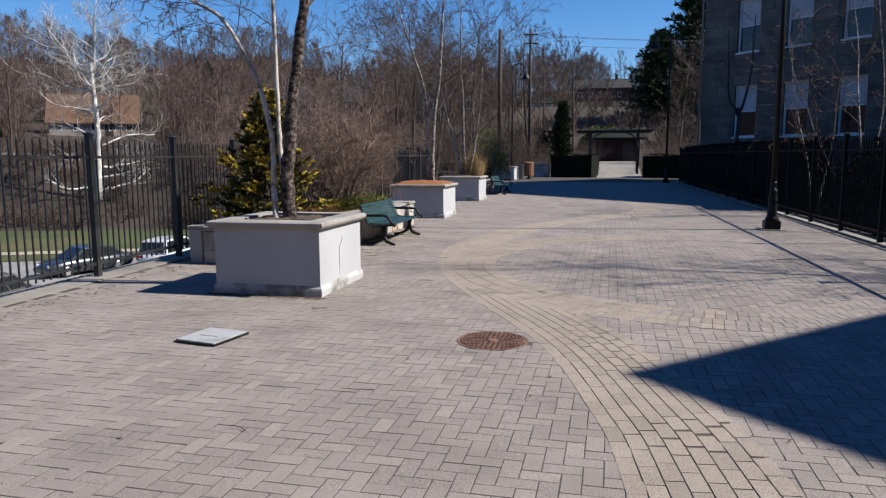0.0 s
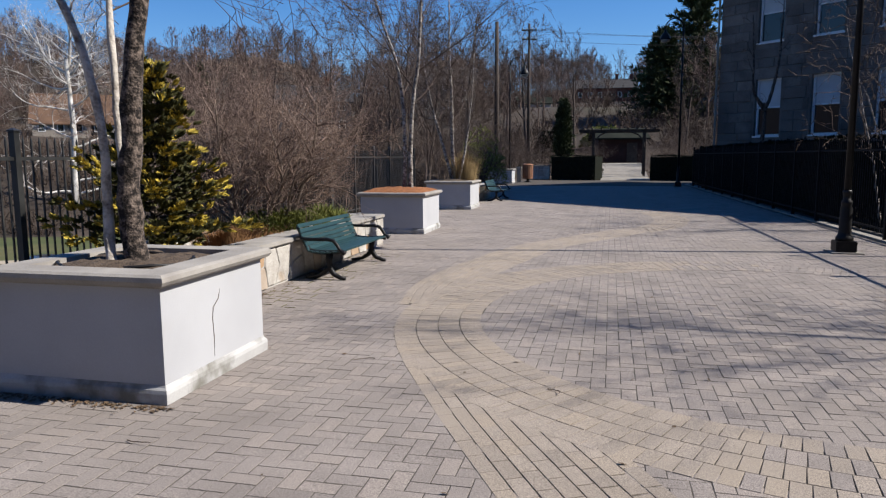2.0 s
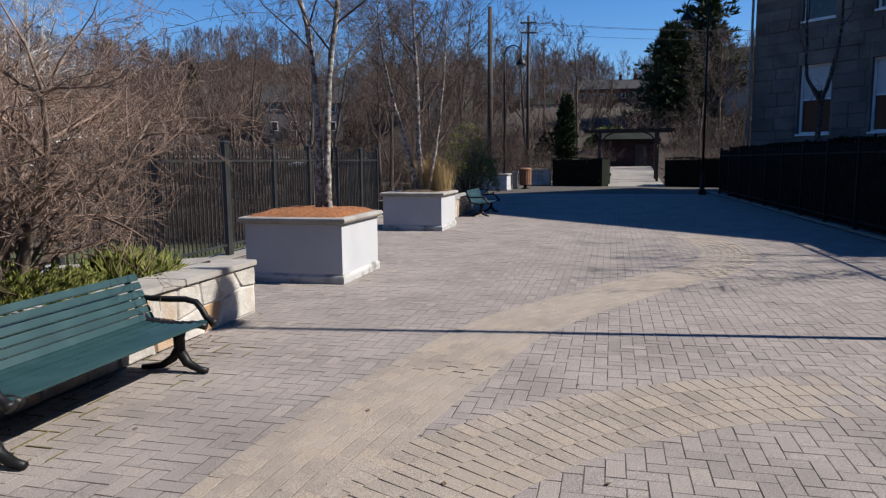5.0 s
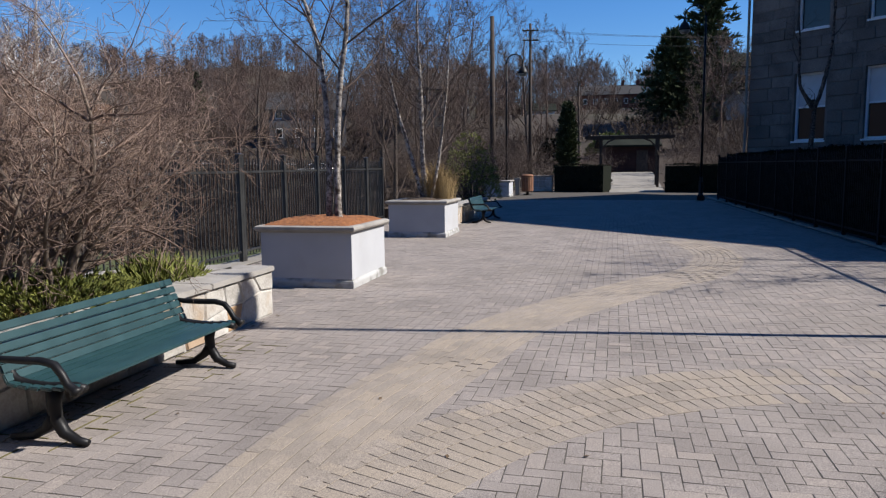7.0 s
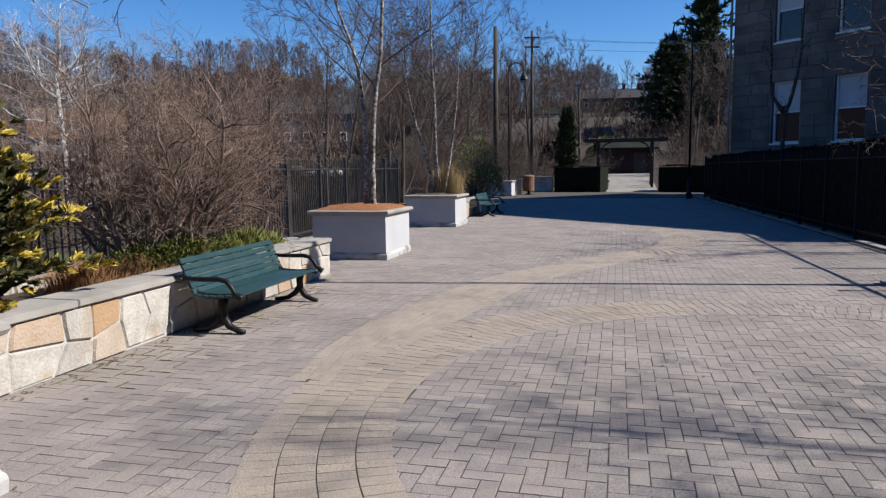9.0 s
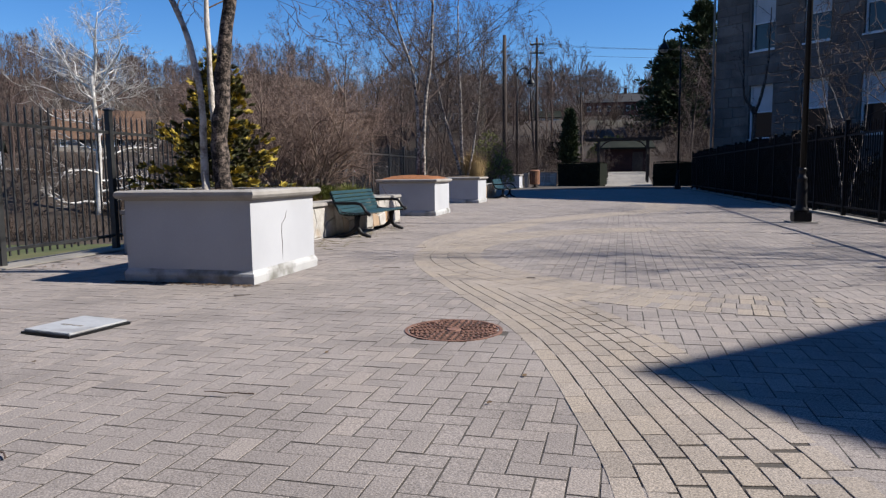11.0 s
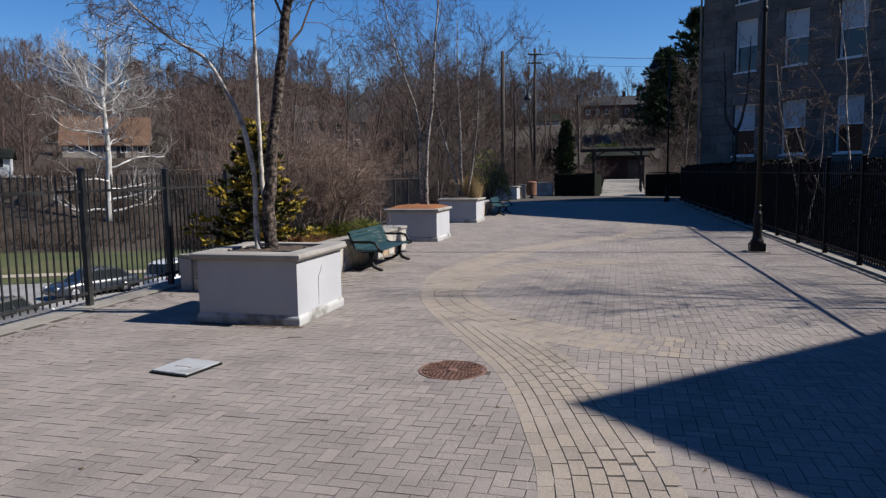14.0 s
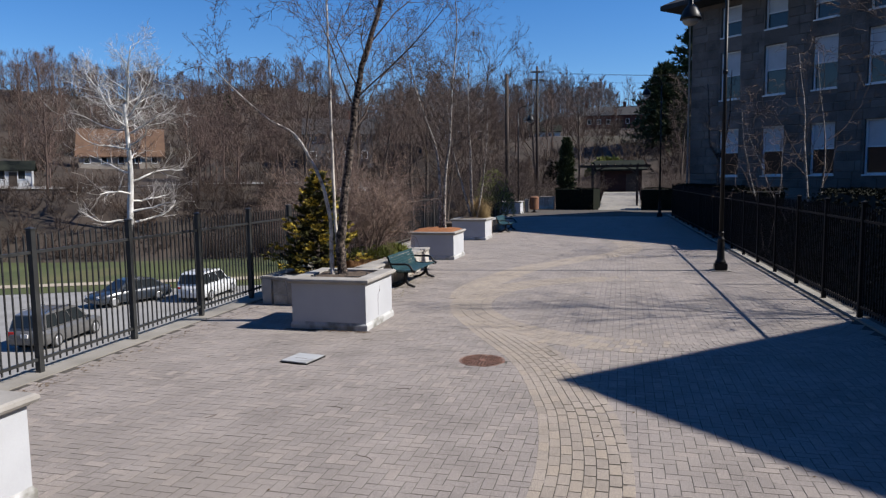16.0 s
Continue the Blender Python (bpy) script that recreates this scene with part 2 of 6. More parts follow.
def part(name, geo, material, parent=None, label="", at=None, smooth=False, bevel=0.0, segments=2, kind=""):
    ob = new(name, geo if isinstance(geo, bpy.types.Mesh) else geo.mesh(name, material, smooth, bevel, segments))
    if parent:
        ob.parent = parent
    if at is not None:
        ob.matrix_basis = at
    if label:
        ob["label"] = label
    if kind:
        ob["kind"] = kind
    return ob


def thing(name, label, category, at=None, group=""):
    ob = new(name)
    ob.empty_display_size = 0.2
    if at is not None:
        ob.matrix_basis = at
    return tagged(ob, label, category, group)


def structure(name, geo, material, label, category, **k):
    return tagged(part(name, geo, material, **k), label, category, kind="structure")


# ---- ground and terrain ----
def smooth01(a, b, x):
    t = min(1.0, max(0.0, (x - a) / (b - a)))
    return t * t * (3 - 2 * t)


def land(x, y):
    """The height of the natural ground."""
    d = math.hypot(x, y)
    west = -4.7 + 6.6 * smooth01(66, 100, d) + 4 * smooth01(100, 130, d) + 26 * smooth01(125, 265, d)
    north = -0.12 + 10 * smooth01(66, 135, d) + 12 * smooth01(135, 265, d)
    t = smooth01(-7.25, -6.7, x + 0.037 * y + max(0.0, y - 62) * 0.5)
    bumps = noise.noise(Vector((x, y, 0)) * 0.03) * (1.9 * smooth01(70, 130, d) + 3.0 * smooth01(180, 250, d))
    return west * (1 - t) + north * t + bumps


def steps(a, b, n):
    return [a + (b - a) * i / n for i in range(n)]


gx = steps(-420, -120, 14) + steps(-120, -12, 36) + steps(-12, -5, 16) + steps(-5, 60, 16) + steps(60, 420, 13) + [420]
gy = steps(-160, -20, 10) + steps(-20, 130, 50) + steps(130, 460, 18) + [460]
g = Geo()
g.add([(x, y, land(x, y)) for y in gy for x in gx], [(j * len(gx) + i, j * len(gx) + i + 1, (j + 1) * len(gx) + i + 1, (j + 1) * len(gx) + i) for j in range(len(gy) - 1) for i in range(len(gx) - 1)])
structure("ground", g, EARTH, "brown wooded ground with leaf litter, rising to a hill", "ground", smooth=True)


def sheet(name, x0, x1, y0, y1, nx, ny, lift, material, label, category, edge=None):
    """A patch that lies on the natural ground."""
    q = Geo()
    pts = []
    for j in range(ny + 1):
        for i in range(nx + 1):
            x, y = x0 + (x1 - x0) * i / nx, y0 + (y1 - y0) * j / ny
            if edge:
                x, y = edge(x, y)
            pts.append((x, y, land(x, y) + lift))
    q.add(pts, [(j * (nx + 1) + i, j * (nx + 1) + i + 1, (j + 1) * (nx + 1) + i + 1, (j + 1) * (nx + 1) + i) for j in range(ny) for i in range(nx)])
    return structure(name, q, material, label, category)


def slant(u, s):
    """Places beyond the terrace run slantwise: u along the lot's far edge, s away from the terrace."""
    x, y = 0.906 * u - 0.423 * s, 0.423 * u + 0.906 * s
    return min(x, -8.4), y


sheet("parking_lot", -62, 40, -10, 46.2, 60, 40, 0.06, ASPHALT, "light grey asphalt parking lot below the terrace", "parking lot", slant)
sheet("lawn", -75, 40, 46.2, 64.5, 60, 16, 0.08, GRASS, "green spring lawn beyond the parking lot", "lawn", slant)
sheet("path", -75, 30, 49.0, 50.6, 60, 2, 0.12, surf("sandy_path", (0.238, 0.198, 0.145), (0.343, 0.297, 0.231), 1.0, 0.95, 0.2, 30), "pale sandy footpath across the lawn", "path", slant)
sheet("road", -110, 14, 97.0, 101.0, 60, 3, 0.25, ASPHALT, "grey road along the foot of the hill", "road", lambda u, s: (0.906 * u - 0.423 * s, 0.423 * u + 0.906 * s))

# ---- the terrace ----
X_E, Y_S, Y_N = 5.35, -14.0, 76.0


def slab(outline, z0, z1):
    """A flat body over an outline in x, y."""
    k = len(outline)
    return Geo().add([(x, y, z0) for x, y in outline] + [(x, y, z1) for x, y in outline], [tuple(reversed(range(k))), tuple(range(k, 2 * k))] + [(i, (i + 1) % k, (i + 1) % k + k, i + k) for i in range(k)])


def west(y):
    """The line of the fence along the terrace edge."""
    return -6.41 - 0.037 * y


structure("terrace", slab([(west(Y_S) - 0.24, Y_S), (X_E, Y_S), (X_E, 51.0), (west(28.6) - 0.24, 51.0), (west(28.6) - 0.24, 28.6)], -5.2, -0.0034), PAVER_BED, "sand bed of the raised paved terrace", "pavement")
structure("terrace_north", Geo().box(west(28.6) - 0.24, 51.0, -5.2, X_E, Y_N, -0.02), SOIL, "bare garden soil beyond the paving", "ground")
structure("kerb_west", slab([(west(Y_S) - 0.26, Y_S), (west(Y_S) + 0.24, Y_S), (west(28.6) + 0.24, 28.6), (west(28.6) - 0.26, 28.6)], -0.034, 0.008), CONCRETE, "pale concrete kerb under the terrace fence", "kerb", bevel=0.004)


def fence_x(y):
    return 5.12 - 0.034 * y


q = Geo()
ka, kb = Vector((fence_x(-10) - 0.08, -10, 0)), Vector((fence_x(44) - 0.08, 44, 0))
q.add([(ka.x, ka.y, -0.03), (ka.x + 0.17, ka.y, -0.03), (kb.x + 0.17, kb.y, -0.03), (kb.x, kb.y, -0.03), (ka.x, ka.y, 0.035), (ka.x + 0.17, ka.y, 0.035), (kb.x + 0.17, kb.y, 0.035), (kb.x, kb.y, 0.035)],
      [(0, 3, 2, 1), (4, 5, 6, 7), (0, 1, 5, 4), (1, 2, 6, 5), (2, 3, 7, 6), (3, 0, 4, 7)])
structure("kerb_east", q, CONCRETE, "concrete kerb under the fence by the hedge", "kerb")


# ---- bare trees ----
def jitter(rng, k):
    return Vector((rng.uniform(-k, k), rng.uniform(-k, k), rng.uniform(-k, k)))


def smooth_path(ctrl, n):
    """n + 1 points along a smooth curve through ctrl."""
    p = [Vector(a) for a in ctrl]
    p = [p[0] * 2 - p[1]] + p + [p[-1] * 2 - p[-2]]
    out = []
    for k in range(n + 1):
        u = (len(p) - 3) * k / n
        i = min(len(p) - 4, int(u)) + 1
        s = u - i + 1
        out.append(0.5 * ((2 * p[i]) + (p[i + 1] - p[i - 1]) * s + (2 * p[i - 1] - 5 * p[i] + 4 * p[i + 1] - p[i + 2]) * s * s + (3 * p[i] - p[i - 1] - 3 * p[i + 1] + p[i + 2]) * s ** 3))
    return out


def branch(geos, rng, p, d, length, r, level, spec, bend=(0, 0, 0), path=None):
    """One limb and, from it, the finer ones. geos: a Geo for thick wood and one for twigs."""
    segs, wob, up, sides = spec["segs"][level], spec["wob"][level], spec["up"][level], spec["sides"][level]
    pts, rad = [p.copy()], [r]
    d = d.normalized()
    dirs = [d]
    if path:
        pts = [a + Vector((rng.uniform(-1, 1), rng.uniform(-1, 1), 0)) * r * 0.12 for a in smooth_path(path, 40)]
        segs, length = 40, sum((b - a).length for a, b in zip(pts, pts[1:]))
        dirs = [d] + [(b - a).normalized() for a, b in zip(pts, pts[1:])]
        rad = [r * (1 - 0.85 * i / segs) ** 0.8 * rng.uniform(0.9, 1.1) for i in range(segs + 1)]
    for i in range(0 if path else segs):
        d = (d + Vector((rng.uniform(-wob, wob), rng.uniform(-wob, wob), rng.uniform(-wob, wob) + up)) + Vector(bend) / segs).normalized()
        pts.append(pts[-1] + d * (length / segs))
        dirs.append(d)
        rad.append(max(spec["thin"], r * (1 - (1 - spec["taper"][level]) * (i + 1) / segs)))
    if level == 1 and "limbs" in spec:
        spec["limbs"].append(Geo())
        spec["limbs"][-1].tube(pts, rad, sides, cap=False)
    else:
        geos[0 if level < spec["wood"] else 1].tube(pts, rad, sides, cap=level == 0)
    if level + 1 >= len(spec["segs"]):
        return
    n = spec["kids"][level]
    lo = spec["start"][level]
    for k in range(n):
        f = lo + (1 - lo) * (k + rng.random()) / n
        i = min(segs - 1, int(f * segs))
        q0 = pts[i].lerp(pts[i + 1], f * segs - i)
        side = dirs[i + 1].orthogonal().normalized()
        side.rotate(Matrix.Rotation(k * 2.4 + rng.random() * 1.2, 3, dirs[i + 1]))
        ang = radians(rng.uniform(*spec["angle"][level]))
        nd = dirs[i + 1] * math.cos(ang) + side * math.sin(ang)
        nl = length * spec["ratio"][level] * (1.15 - spec["shape"][level] * f) * rng.uniform(0.7, 1.2)
        nr = max(spec["thin"], rad[i] * spec["thick"][level])
        branch(geos, rng, q0, nd, nl, nr, level + 1, spec)


def spec(kids, ratio, thin=0.004, start=(0.3, 0.2, 0.15, 0.1), angle=((35, 60), (30, 60), (30, 65), (30, 70)), segs=(9, 6, 4, 3, 2), wob=(0.08, 0.16, 0.22, 0.28, 0.3),
         up=(0.03, 0.05, 0.03, 0.02, 0.0), sides=(9, 6, 4, 3, 3), taper=(0.15, 0.2, 0.3, 0.5, 0.6), thick=(0.45, 0.5, 0.55, 0.7), shape=(0.6, 0.4, 0.3, 0.2), wood=1):
    return dict(kids=kids, ratio=ratio, thin=thin, start=start, angle=angle, segs=segs[: len(kids) + 1], wob=wob, up=up, sides=sides, taper=taper, thick=thick, shape=shape, wood=wood)


def led_tree(name, label, stems, sp, seed, twig):
    """A leafless tree whose stems follow given curves: (bark, base radius, curve)."""
    rng = random.Random(seed)
    t = thing(name, label, "tree")
    twigs = Geo()
    for bark, r, ctrl in stems:
        trunk = Geo()
        branch([trunk, twigs], rng, Vector(ctrl[0]), Vector((0, 0, 1)), 1.0, r, 0, sp, path=ctrl)
        part("trunk", trunk, bark, t, smooth=True)
    part("crown", twigs, twig, t, "fine leafless twigs", smooth=True)
    return t


def bare_tree(name, label, stems, sp, seed, wood, twig, group="", at=None):
    """A leafless tree of one or more stems: (start, lean, length, radius)."""
    rng = random.Random(seed)
    t = thing(name, label, "tree", at, group)
    twigs = Geo()
    for p, d, length, r, *own in stems:
        bend = own[1] if len(own) > 1 else (0, 0, 0)
        trunk = Geo()
        branch([trunk, twigs], rng, Vector(p), Vector(d), length, r, 0, sp, bend)
        part("trunk", trunk, own[0] if own else wood, t, smooth=True)
        for g in sp.get("limbs", []):
            part("limb", g, own[0] if own else wood, t, smooth=True)
        if "limbs" in sp:
            sp["limbs"].clear()
    part("crown", twigs, twig, t, "fine leafless twigs", smooth=True)
    return t


# ---- foliage ----
def sprays(geo, rng, p, d, n, length, width, spread=0.5):
    """n pointed leaf blades, folded along the middle, round the direction d at p."""
    d = Vector(d)
    for _ in range(n):
        e = (d.normalized() + Vector((rng.uniform(-1, 1), rng.uniform(-1, 1), rng.uniform(-1, 1))) * spread).normalized()
        s = e.orthogonal().normalized()
        s.rotate(Matrix.Rotation(rng.random() * 6.28, 3, e))
        u = e.cross(s)
        l, w = length * rng.uniform(0.6, 1.2), width * rng.uniform(0.7, 1.2)
        a = Vector(p)
        geo.add([a, a + e * l * 0.5 + s * w + u * w * 0.35, a + e * l, a + e * l * 0.5 - s * w + u * w * 0.35], [(0, 1, 2), (0, 2, 3)])


def conifer(name, label, height, radius, material, seed, at, clumps=420, leaf=(0.16, 0.035), blades=9, bare=0.06, ragged=0.35, droop=-0.1, power=0.8, trunk_r=0.05, per=7, spread=0.07, core=1):
    rng = random.Random(seed)
    t = thing(name, label, "tree", at)
    trunk, crown = Geo(), Geo()
    trunk.tube([(0, 0, 0), (0.01, 0, height * 0.5), (0, 0.01, height * 0.97)], [trunk_r, trunk_r * 0.6, 0.008], 7)
    n_limb = clumps // per
    for i in range(n_limb):
        f = bare + (1 - bare) * (i + rng.random()) / n_limb
        reach = radius * (1 - f) ** power * rng.uniform(1 - ragged, 1 + ragged * 0.6)
        a = i * 2.4 + rng.uniform(-0.4, 0.4)
        d = Vector((math.cos(a), math.sin(a), droop + 0.55 * f + rng.uniform(-0.1, 0.15)))
        p = Vector((0, 0, height * f))
        trunk.tube([p, p + d * reach * 0.6], [trunk_r * 0.25, 0.006], 4, cap=False)
        for k in range(per):
            g = (k + 0.6) / per
            c = p + d * reach * g + Vector((rng.uniform(-1, 1), rng.uniform(-1, 1), rng.uniform(-0.6, 0.8))) * min(spread, reach * 0.14 * spread / 0.07) * (1 if height < 4 else height * 0.2)
            sprays(crown, rng, c, d + Vector((0, 0, 0.35)), blades * (core if g < 0.65 else 1), leaf[0], leaf[1] * (1.6 if core > 1 and g < 0.65 else 1), 0.75)
    part("trunk", trunk, BARK_DARK, t, smooth=True)
    part("crown", crown, material, t, "ragged evergreen foliage")
    return t


def golden_cypress(name, label, height, radius, seed, at):
    """A ragged dwarf conifer: fans of scale leaves, dark inside and golden at the tips."""
    rng = random.Random(seed)
    t = thing(name, label, "tree", at)
    trunk, inner, tips = Geo(), Geo(), Geo()
    trunk.tube([(0, 0, 0), (0.03, 0, height * 0.5), (0.08, 0.01, height * 0.96)], [0.06, 0.035, 0.008], 7)
    n = 120
    for i in range(n):
        f = (i + rng.random()) / n
        a = i * 2.4 + rng.uniform(-0.5, 0.5)
        reach = (radius * (1 - f) ** 1.15 + 0.12) * rng.uniform(0.5, 1.22)
        p = Vector((0.08 * f, 0, 0.08 + height * 0.9 * f))
        d = Vector((math.cos(a), math.sin(a), 0.15 + 0.75 * f)).normalized()
        trunk.tube([p, p + d * reach * 0.8], [0.014, 0.004], 4, cap=False)
        fans = max(3, round(reach * 19))
        for k in range(fans):
            g = 0.25 + 0.75 * (k + 0.7) / fans
            c = p + d * reach * g + jitter(rng, 0.06)
            e = (d + jitter(rng, 0.6) + Vector((0, 0, 0.2))).normalized()
            flat = e.cross(Vector((rng.uniform(-0.4, 0.4), rng.uniform(-0.4, 0.4), 1))).normalized()
            gold = g > 0.66 and rng.random() < 0.68
            for m in range(28):
                w = rng.uniform(-1, 1)
                o = (e + flat * w * 0.9 + jitter(rng, 0.25)).normalized()
                geo = tips if gold and rng.random() < 0.85 else inner
                sprays(geo, rng, c + e * 0.05 * rng.random() + flat * w * 0.035, o, 1, 0.080, 0.017, 0.15)
    part("trunk", trunk, BARK_DARK, t, smooth=True)
    part("inner_foliage", inner, CYPRESS_DARK, t, "dark green inner foliage")
    part("tip_foliage", tips, GOLD, t, "golden-yellow foliage tips")
    return t


def low_shrub(name, label, rx, ry, h, material, seed, at, n=260, leaf=(0.13, 0.022), blades=8):
    rng = random.Random(seed)
    t = thing(name, label, "shrub", at)
    crown, stems = Geo(), Geo()
    for _ in range(n):
        a, f = rng.random() * 6.28, math.sqrt(rng.random())
        x, y = math.cos(a) * f * rx, math.sin(a) * f * ry
        z = h * math.sqrt(max(0.05, 1 - f * f)) * rng.uniform(0.35, 1.0)
        sprays(crown, rng, (x, y, z), (x * 0.8, y * 0.8, 0.5), blades, leaf[0], leaf[1], 0.6)
        if rng.random() < 0.15:
            stems.tube([(x * 0.1, y * 0.1, 0), (x, y, z)], [0.012, 0.005], 4, cap=False)
    part("stem", stems, TWIG, t, kind="stuff")
    part("foliage", crown, material, t)
    return t


def grass_clump(name, label, n, h, r, material, seed, at, category="ornamental grass"):
    rng = random.Random(seed)
    q = Geo()
    for _ in range(n):
        a, f = rng.random() * 6.28, rng.random()
        x, y = math.cos(a) * f * r, math.sin(a) * f * r
        l = h * rng.uniform(0.55, 1.1)
        lean = Vector((math.cos(a) * f, math.sin(a) * f, 0)) * l * 0.45 + Vector((rng.uniform(-0.1, 0.1), rng.uniform(-0.1, 0.1), 0)) * l
        w = Vector((-math.sin(a), math.cos(a), 0)) * 0.004
        b = Vector((x, y, 0))
        m, e = b + lean * 0.35 + Vector((0, 0, l * 0.6)), b + lean + Vector((0, 0, l * (1 - 0.25 * f)))
        q.add([b - w, b + w, m + w, m - w, e], [(0, 1, 2, 3), (3, 2, 4)])
    ob = part(name, q, material, at=at)
    return tagged(ob, label, category)


# ---- planters ----
def planter(x0, y0, x1, y1, soil_material, label, heap=0.05):
    t = thing("planter", label, "planter", pose(x0, y0, 0), "stucco planters")
    w, d, wall = x1 - x0, y1 - y0, 0.13
    body = Geo()
    prof = [(0.0, 0.0), (0.0, 0.77), (-wall, 0.77), (-wall, 0.3)]
    for o, z in prof:
        body.v += [(-o, -o, z), (w + o, -o, z), (w + o, d + o, z), (-o, d + o, z)]
    body.f += [(i * 4 + k, i * 4 + (k + 1) % 4, (i + 1) * 4 + (k + 1) % 4, (i + 1) * 4 + k) for i in range(3) for k in range(4)] + [(12, 13, 14, 15)]
    part("body", body, STUCCO, t)
    pl = Geo()
    pl.rings([(0.022, 0.0), (0.026, 0.07), (0.02, 0.095), (0.008, 0.11), (0.002, 0.125)], 0, 0, w, d)
    part("plinth", pl, PLINTH, t, "moulded stucco foot with mossy stains")
    rim = Geo()
    prof = [(-wall - 0.04, 0.765), (0.0, 0.765), (0.02, 0.775), (0.055, 0.79), (0.07, 0.815), (0.065, 0.845), (0.04, 0.86), (-wall - 0.04, 0.862)]
    n = len(prof)
    for o, z in prof:
        rim.v += [(-o, -o, z), (w + o, -o, z), (w + o, d + o, z), (-o, d + o, z)]
    rim.f += [(i * 4 + k, i * 4 + (k + 1) % 4, ((i + 1) % n) * 4 + (k + 1) % 4, ((i + 1) % n) * 4 + k) for i in range(n) for k in range(4)]
    part("rim", rim, CAPSTONE, t, "grey cast-stone rim with rounded lip")
    rng = random.Random(int(y0 * 10))
    s = Geo()
    m = 14
    spill = heap > 0.15
    e, z0, rise = (0.012, 0.856, 0.09) if spill else (wall - 0.02, 0.80, heap)
    s.add([(e + (w - 2 * e) * i / m, e + (d - 2 * e) * j / m, z0 + (0 if spill and (i in (0, m) or j in (0, m)) else rng.uniform(-0.02, 0.025)) + rise * abs(math.sin(math.pi * i / m) * math.sin(math.pi * j / m)) ** 0.4) for j in range(m + 1) for i in range(m + 1)],
          [(j * (m + 1) + i, j * (m + 1) + i + 1, (j + 1) * (m + 1) + i + 1, (j + 1) * (m + 1) + i) for j in range(m) for i in range(m)])
    part("soil", s, soil_material, t, "mulch fill", smooth=True)
    return t


planter(-5.0, -0.45, -3.58, 0.98, SOIL, "white stucco planter with grey stone rim, lit in the sun")
planter(-4.52, 7.33, -3.20, 8.66, SOIL, "white stucco planter with two tree stems and bare soil")
planter(-5.53, 17.45, -4.17, 18.85, NEEDLES, "white stucco planter with rust-coloured mulch and a birch", 0.2)
planter(-5.90, 24.33, -4.53, 25.75, SOIL, "white stucco planter with birch stems and dry grass", 0.10)

# ---- planting bed and low stone walls ----
WALLSTONE = surf("wall_stone", (0.264, 0.244, 0.218), (0.436, 0.416, 0.383), 5.0, 0.9, 0.6, 40, rand=0.18, stain=(0.277, 0.191, 0.112), stain_scale=2.2, stain_lo=0.56, alt=(0.304, 0.185, 0.092), alt_from=0.72)
MORTAR = surf("mortar", (0.317, 0.304, 0.284), (0.409, 0.396, 0.376), 5.0, 0.95, 0.3, 60)


def stone_wall(a, b, h, thick, name, label, seed, side=1):
    """A low wall from a to b with a mortar core, face stones of mixed size and a slab cap."""
    a, b = Vector((*a, 0)), Vector((*b, 0))
    d = (b - a)
    length = d.length
    turn = math.degrees(math.atan2(d.y, d.x))
    t = thing(name, label, "wall", pose(a.x, a.y, 0, 0, 0, turn))
    part("core", Geo().box(0, -thick / 2, 0, length, thick / 2, h - 0.002), MORTAR, t)
    rng = random.Random(seed)
    for face in (-1, 1):
        nc, nr = max(2, round(length / 0.36)), max(2, round(h / 0.24))
        node = {(i, j): (length * i / nc + (rng.uniform(-0.10, 0.10) if 0 < i < nc else 0), h * j / nr + (rng.uniform(-0.07, 0.07) if 0 < j < nr else 0)) for i in range(nc + 1) for j in range(nr + 1)}
        i_done = set()
        for i in range(nc):
            for j in range(nr):
                if (i, j) in i_done:
                    continue
                if j + 1 < nr and rng.random() < 0.3:
                    i_done.add((i, j + 1))
                    pts = [node[i, j], node[i + 1, j], node[i + 1, j + 1], node[i + 1, j + 2], node[i, j + 2], node[i, j + 1]]
                else:
                    a0, b0 = node[i, j], node[i + 1, j]
                    a1, b1 = node[i, j + 1], node[i + 1, j + 1]
                    pts = [a0, b0, ((b0[0] + b1[0]) / 2 + 0.012, (b0[1] + b1[1]) / 2), b1, a1, ((a0[0] + a1[0]) / 2 - 0.008, (a0[1] + a1[1]) / 2)]
                k = len(pts)
                c = (sum(p[0] for p in pts) / k, sum(p[1] for p in pts) / k)
                o, y0 = 0.010 + rng.random() * 0.018, face * thick / 2
                base = [(c[0] + (px - c[0]) * 0.94, y0, max(0.004, c[1] + (pz - c[1]) * 0.94)) for px, pz in pts]
                top = [(c[0] + (px - c[0]) * 0.86, y0 + face * o, max(0.01, c[1] + (pz - c[1]) * 0.86)) for px, pz in pts]
                s = Geo().add(base + top, [tuple(range(k, 2 * k))] + [(m, (m + 1) % k, (m + 1) % k + k, m + k) for m in range(k)])
                part("stone", s, WALLSTONE, t)
    n = max(1, round(length / 1.3))
    for i in range(n):
        part("cap_slab", Geo().box(length * i / n + 0.004, -thick / 2 - 0.05, h + 0.001, length * (i + 1) / n - 0.004, thick / 2 + 0.05, h + 0.06), CAPSTONE, t, bevel=0.008)
    return t


stone_wall((-4.66, 9.35), (-4.66, 15.72), 0.50, 0.36, "stone_wall", "low rubble stone wall with pale slab cap round the planting bed", 3)
stone_wall((-5.95, 9.52), (-4.88, 9.52), 0.50, 0.34, "stone_wall", "short return of the low stone wall behind the planter", 4)
stone_wall((-6.12, 9.4), (-6.12, 14.6), 0.50, 0.2, "stone_wall", "narrow back of the low stone wall towards the fence", 8)
